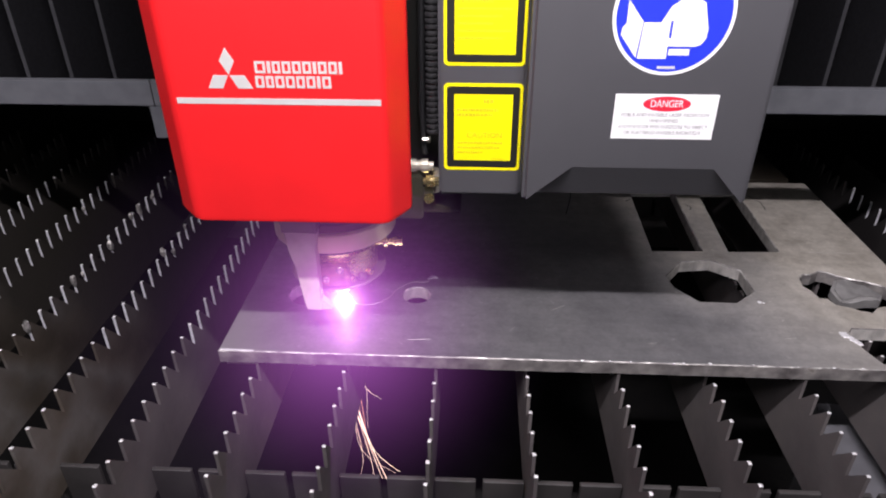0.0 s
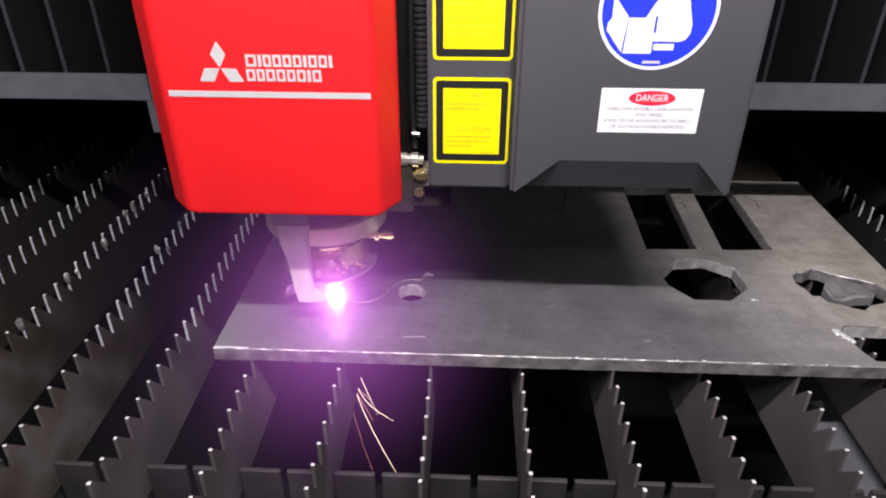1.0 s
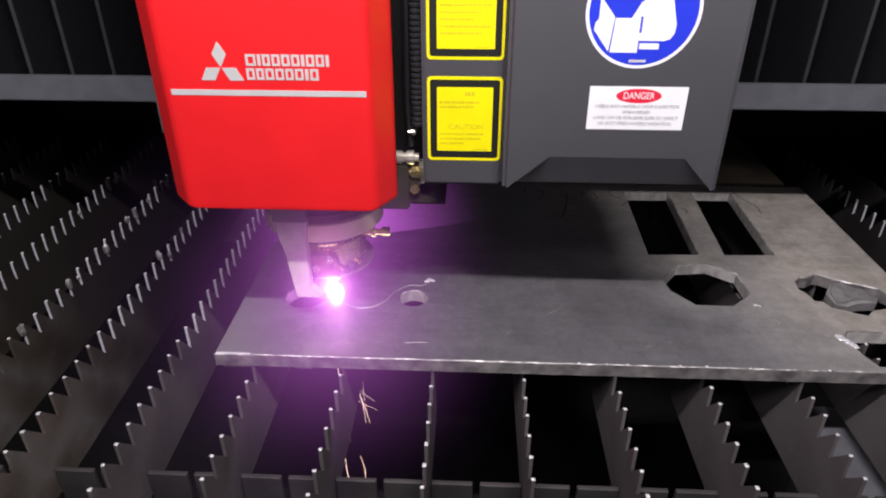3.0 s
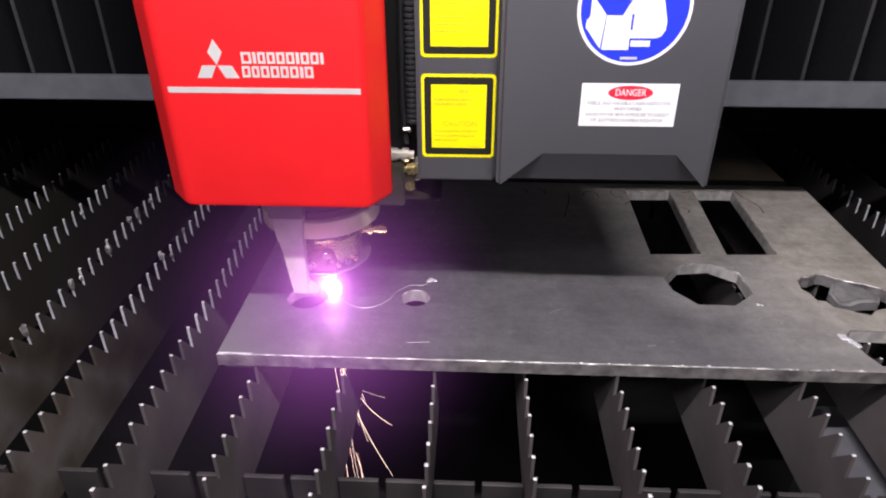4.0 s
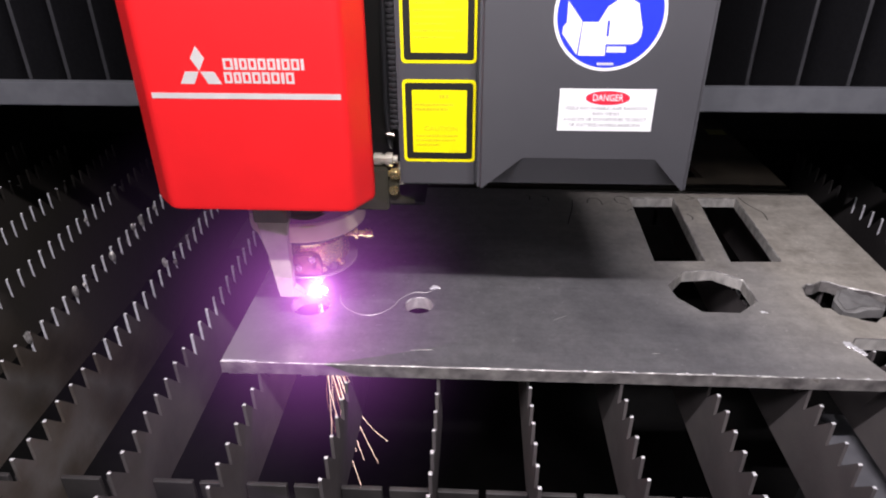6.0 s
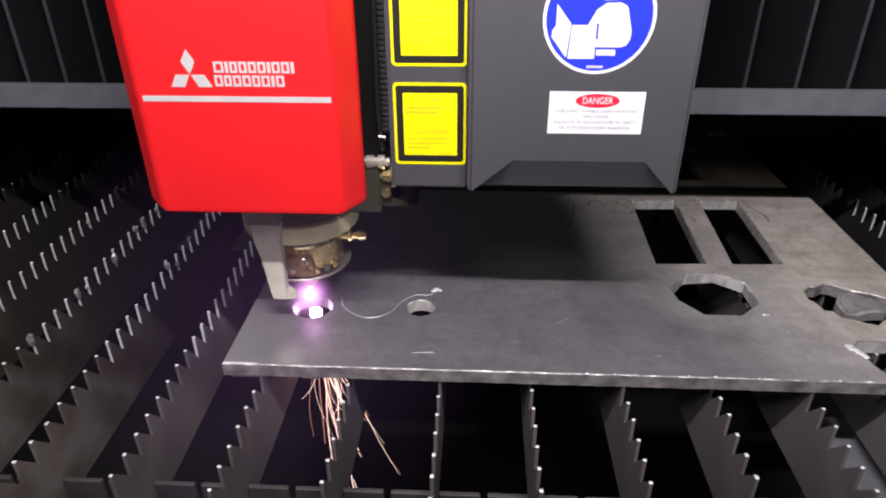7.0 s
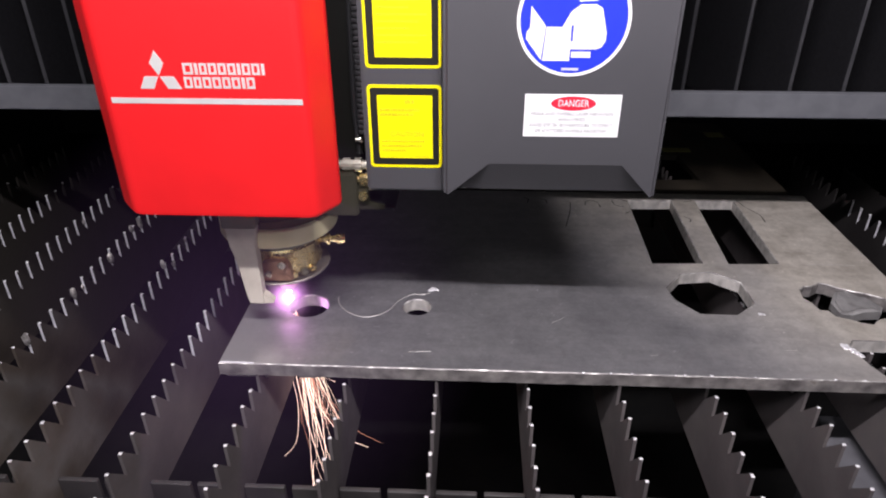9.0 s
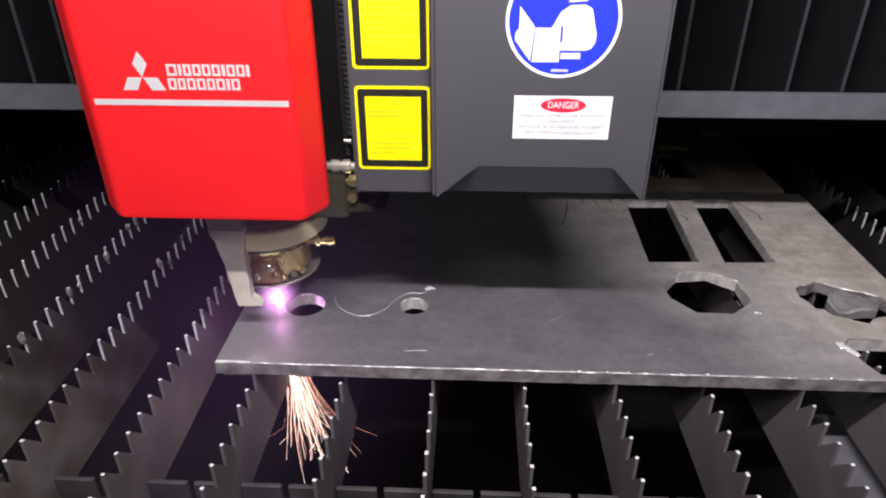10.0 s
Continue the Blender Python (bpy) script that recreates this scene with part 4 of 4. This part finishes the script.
# ---- bridge with bellows, moves to and fro with the head ----
bridge = thing("gantry_bridge", "grey gantry rail with black pleated bellows", "gantry")
part("rail", box(-1.1, 1.1, 0.1765, 0.1835, 0.1634, 0.1878, 0.0012), GREY_PAINT, bridge, "grey painted lower rail")
part("hanger_tab", box(-0.2775, -0.2640, 0.1775, 0.1815, 0.1323, 0.1633), GREY_PAINT, bridge, "small grey tab under the rail")
part("rail_joint", box(-0.2720, -0.2712, 0.1758, 0.1775, 0.1636, 0.1890), HOSE, bridge, "thin dark joint")
part("beam", box(-1.1, 1.1, 0.3, 0.45, 0.19, 0.60), CABIN, bridge, "dark steel beam")


FOLD = 0.025


def bellows_fold():
    """One upright fold of a bellows: a rounded ridge that falls away to the valleys on both sides."""
    bm = bmesh.new()
    prev = None
    for i in range(-15, 16):
        u = i / 15
        y = 0.19 + 0.1 * (math.sqrt(u * u + 0.0036) - 0.06)
        pair = (bm.verts.new((u * FOLD, y, 0.168)), bm.verts.new((u * FOLD, y, 0.48)))
        if prev:
            bm.faces.new((prev[0], pair[0], pair[1], prev[1]))
        prev = pair
    out = bmesh.ops.extrude_face_region(bm, geom=list(bm.faces))["geom"]
    bmesh.ops.translate(bm, verts=[g for g in out if isinstance(g, bmesh.types.BMVert)], vec=(0, 0.002, 0))
    bmesh.ops.recalc_face_normals(bm, faces=bm.faces)
    # Ridge faces take the lighter colour in place of lit cloth.
    for f in bm.faces:
        f.material_index = 1 if abs(f.calc_center_median().x) < 0.07 * FOLD else 0
    return part("bellows_fold", bm, [BELLOWS, RIDGE_LIGHT], bridge, "black pleated cloth fold with light painted along its ridge", True)


# each fold: its place at the start, and its share of the head's sideways travel
FOLDS = [(-0.3121 - 0.0418 * j, max(0.0, 0.8 - 0.07 * j)) for j in range(-4, 17)] + [(0.2545 + 0.0432 * j, max(0.0, 0.56 - 0.11 * j)) for j in range(-3, 15)]
folds = [(bellows_fold(), x, share) for x, share in FOLDS]

# lamp bars at the cabin's front, hung from the ceiling
for at, to, long, watts in LAMPS:
    lamp = thing("lamp_bar", "slim grey lamp bar hanging from the cabin ceiling", "lamp", "lamp bars")
    x, y, z = at
    part("housing", box(x - long / 2 - 0.02, x + long / 2 + 0.02, y - 0.03, y + 0.03, z + 0.03, z + 0.05, 0.002), GREY_PAINT, lamp)
    for dx in (-0.06, 0.06):
        part("hanger", box(x + dx - 0.006, x + dx + 0.006, y - 0.006, y + 0.006, z + 0.0505, 1.5), GREY_PAINT, lamp)

# ---- sparks under the plate ----
def spark(i):
    """A long thin streak that leaves the cut, fans out and curls a little at its end."""
    rnd = random.Random(900 + i)
    long = rnd.uniform(0.1, 0.19)
    n = 14
    lean, bow, wave, hook = rnd.gauss(0.06, 0.045), rnd.gauss(0.03, 0.08), rnd.gauss(0, 0.0022), rnd.gauss(0, 0.025) if rnd.random() < 0.35 else 0.0
    deep, beat = rnd.gauss(0, 0.1), rnd.uniform(4, 9)
    pts = []
    for j in range(n):
        t = j / (n - 1)
        pts.append((long * (lean * t + bow * t * t) + wave * math.sin(beat * t) + hook * max(0, t - 0.7) ** 2 * 8, long * deep * t, -long * t * (1 - 0.1 * abs(hook) * 20 * max(0, t - 0.7))))
    w = rnd.choice((0.00014, 0.00018, 0.00023, 0.00036))
    bm = tube(pts, [w * (0.45 + 0.55 * math.sin(math.pi * (0.15 + 0.8 * j / (n - 1)))) for j in range(n)], 5)
    hot = rnd.random() < 0.6
    ob = part("spark", bm, SPARK_GLOW if hot else EMBER_GLOW)
    return tagged(ob, "white-hot falling spark streak" if hot else "orange cooling falling spark streak", "spark", "sparks under the plate")


sparks = [spark(i) for i in range(72)]

HEAD = [(0, 0, 0), (0.5, -0.0021, 0.0039), (1, -0.0044, 0.0066), (1.5, -0.0061, 0.0105), (2, -0.0070, 0.0152), (2.5, -0.0086, 0.0192), (4, -0.0162, 0.0277),
        (4.5, -0.0204, 0.0305), (5, -0.0243, 0.0324), (5.5, -0.0287, 0.0332), (7, -0.0410, 0.0334), (7.5, -0.0447, 0.0322), (8, -0.0490, 0.0303), (8.5, -0.0528, 0.0277),
        (9, -0.0561, 0.0249), (9.5, -0.0589, 0.0215), (10, -0.0611, 0.0187)]


def head_at(t):
    for (t0, x0, y0), (t1, x1, y1) in zip(HEAD, HEAD[1:]):
        if t <= t1:
            s = (t - t0) / (t1 - t0)
            return x0 + (x1 - x0) * s, y0 + (y1 - y0) * s
    return HEAD[-1][1:]


def spark_rows(i):
    """Each spark drops from the cut into the tray, lies there and is followed by the next."""
    rnd = random.Random(50 + i)
    first = 0.0 if i < 14 else (3.3 + 0.05 * (i - 14) if i < 26 else 5.6 + 0.085 * (i - 26))
    out = -0.42
    hx, hy = head_at(0)
    rows = [(0, pose(NX + hx, NY + hy, rnd.uniform(-0.09, -0.004) if first == 0 else out))]
    f = round(first * 30) + (5 + i % 6 if first == 0 else 0)
    if first == 0:
        rows.append((3 / 30, pose(NX + hx, NY + hy, out)))
    rows.append(((f - 1) / 30, pose(NX + hx, NY + hy, out)))
    while f < 288:
        hx, hy = head_at(f / 30)
        x, y = NX + hx + rnd.gauss(0, 0.0022), NY + hy
        turn, swing = rnd.uniform(-25, 25), rnd.gauss(-1, 2.5)
        hang, fall = rnd.choice((2, 3, 3, 4)), rnd.choice((3, 4))
        rows.append((f / 30, pose(x, y, -0.002, 0, swing, turn)))
        rows.append(((f + hang) / 30, pose(x, y, -0.006 - 0.02 * rnd.random(), 0, swing, turn)))
        rows.append(((f + hang + fall) / 30, pose(x + rnd.gauss(0.006, 0.008), y, -0.21, 0, swing, turn)))
        rows.append(((f + hang + fall + 1) / 30, pose(x, y, out, 0, 0, turn)))
        wait = rnd.choice((1, 2, 3, 4))
        rows.append(((f + hang + fall + 1 + wait) / 30, pose(x, y, out, 0, 0, turn)))
        f += hang + fall + 2 + wait
    hx, hy = head_at(10)
    rows.append((10, pose(NX + hx + rnd.gauss(0, 0.0022), NY + hy, -0.002 - 0.05 * rnd.random() ** 2, 0, rnd.gauss(-1, 2.5), 0)))
    return rows


def motions():
    walk(head, [(t, pose(x, y, 0)) for t, x, y in HEAD])
    walk(bridge, [(t, pose(0, y, 0)) for t, x, y in HEAD])
    for fold, x, share in folds:
        walk(fold, [(t, pose(x + share * hx, 0, 0)) for t, hx, hy in HEAD])
    tilt, aim = -33.7, 13.3

    def near(d, z=0.017, dx=0.0):
        """A place d metres out from the cut, towards the camera."""
        return pose(NX + dx + 0.19 * d, NY - 0.81 * d, z + 0.555 * d, tilt, 0, aim)

    store, drift_out, drift_in = pose(0.0, 1.2, 1.2, tilt, 0, aim), pose(0.0, 0.6, 0.25, tilt, 0, aim), pose(NX, 0.22, 0.02, tilt, 0, aim)
    walk(core, [(t, near(d, z, dx)) for t, d, z, dx in ((0, 0.005, 0.0110, 0.002), (1, 0.005, 0.0110, 0.002), (2.1, 0.008, 0.0110, 0.003), (2.7, 0.006, 0.0110, 0.003),
                                                        (3.8, 0.005, 0.0110, 0.004), (5.5, 0.005, 0.0105, 0.004), (6.4, 0.0, 0.0, 0.004), (6.8, 0.0, -0.0105, 0.003), (7.5, 0.0, -0.014, 0.002), (8.5, 0.0, -0.019, 0.002),
                                                        (9.2, 0.0, -0.019, 0.001), (10, 0.0, -0.018, 0.0))])
    walk(flame_shell, [(t, near(d, z)) for t, d, z in ((0, 0.006, 0.013), (1, 0.010, 0.013), (1.6, 0.06, 0.013), (1.9, 0.2, 0.012), (2.15, 0.2, 0.012), (2.5, 0.05, 0.013), (2.7, 0.035, 0.013), (3.8, 0.010, 0.013), (5.5, 0.010, 0.012),
                                                      (7, 0.016, 0.007), (8.5, 0.013, 0.008), (10, 0.006, 0.012))])
    walk(halo_mid, [(t, near(d, z)) for t, d, z in ((0, 0.085, 0.012), (1, 0.09, 0.012), (1.5, 0.1, 0.012), (2.0, 0.26, 0.010), (2.25, 0.22, 0.011), (2.5, 0.12, 0.013), (2.7, 0.11, 0.013), (3.8, 0.09, 0.012), (5.7, 0.08, 0.010), (6.2, 0.04, 0.01))]
         + [(6.75, pose(NX, NY + 0.005, 0.25, tilt, 0, aim)), (10, pose(NX, NY + 0.005, 0.25, tilt, 0, aim))])
    walk(halo_large, [(t, near(d, z)) for t, d, z in ((0, 0.11, -0.01), (1, 0.115, -0.01), (1.5, 0.13, -0.01), (1.9, 0.28, -0.02), (2.2, 0.26, -0.02), (2.5, 0.13, -0.01), (3.8, 0.115, -0.01), (5.7, 0.11, -0.01), (6.1, 0.06, 0.0))]
         + [(6.35, drift_in), (6.55, drift_out), (6.78, store), (10, store)])
    walk(glare, [(0, store), (1.1, store), (1.4, drift_out), (1.55, drift_in), (1.75, near(0.24, -0.02)), (2.1, near(0.27, -0.025)), (2.5, near(0.26, -0.03)), (2.7, near(0.25, -0.03)), (3.0, drift_in),
                (3.2, drift_out), (3.6, store), (10, store)])
    for i, s in enumerate(sparks):
        walk(s, spark_rows(i))


motions()
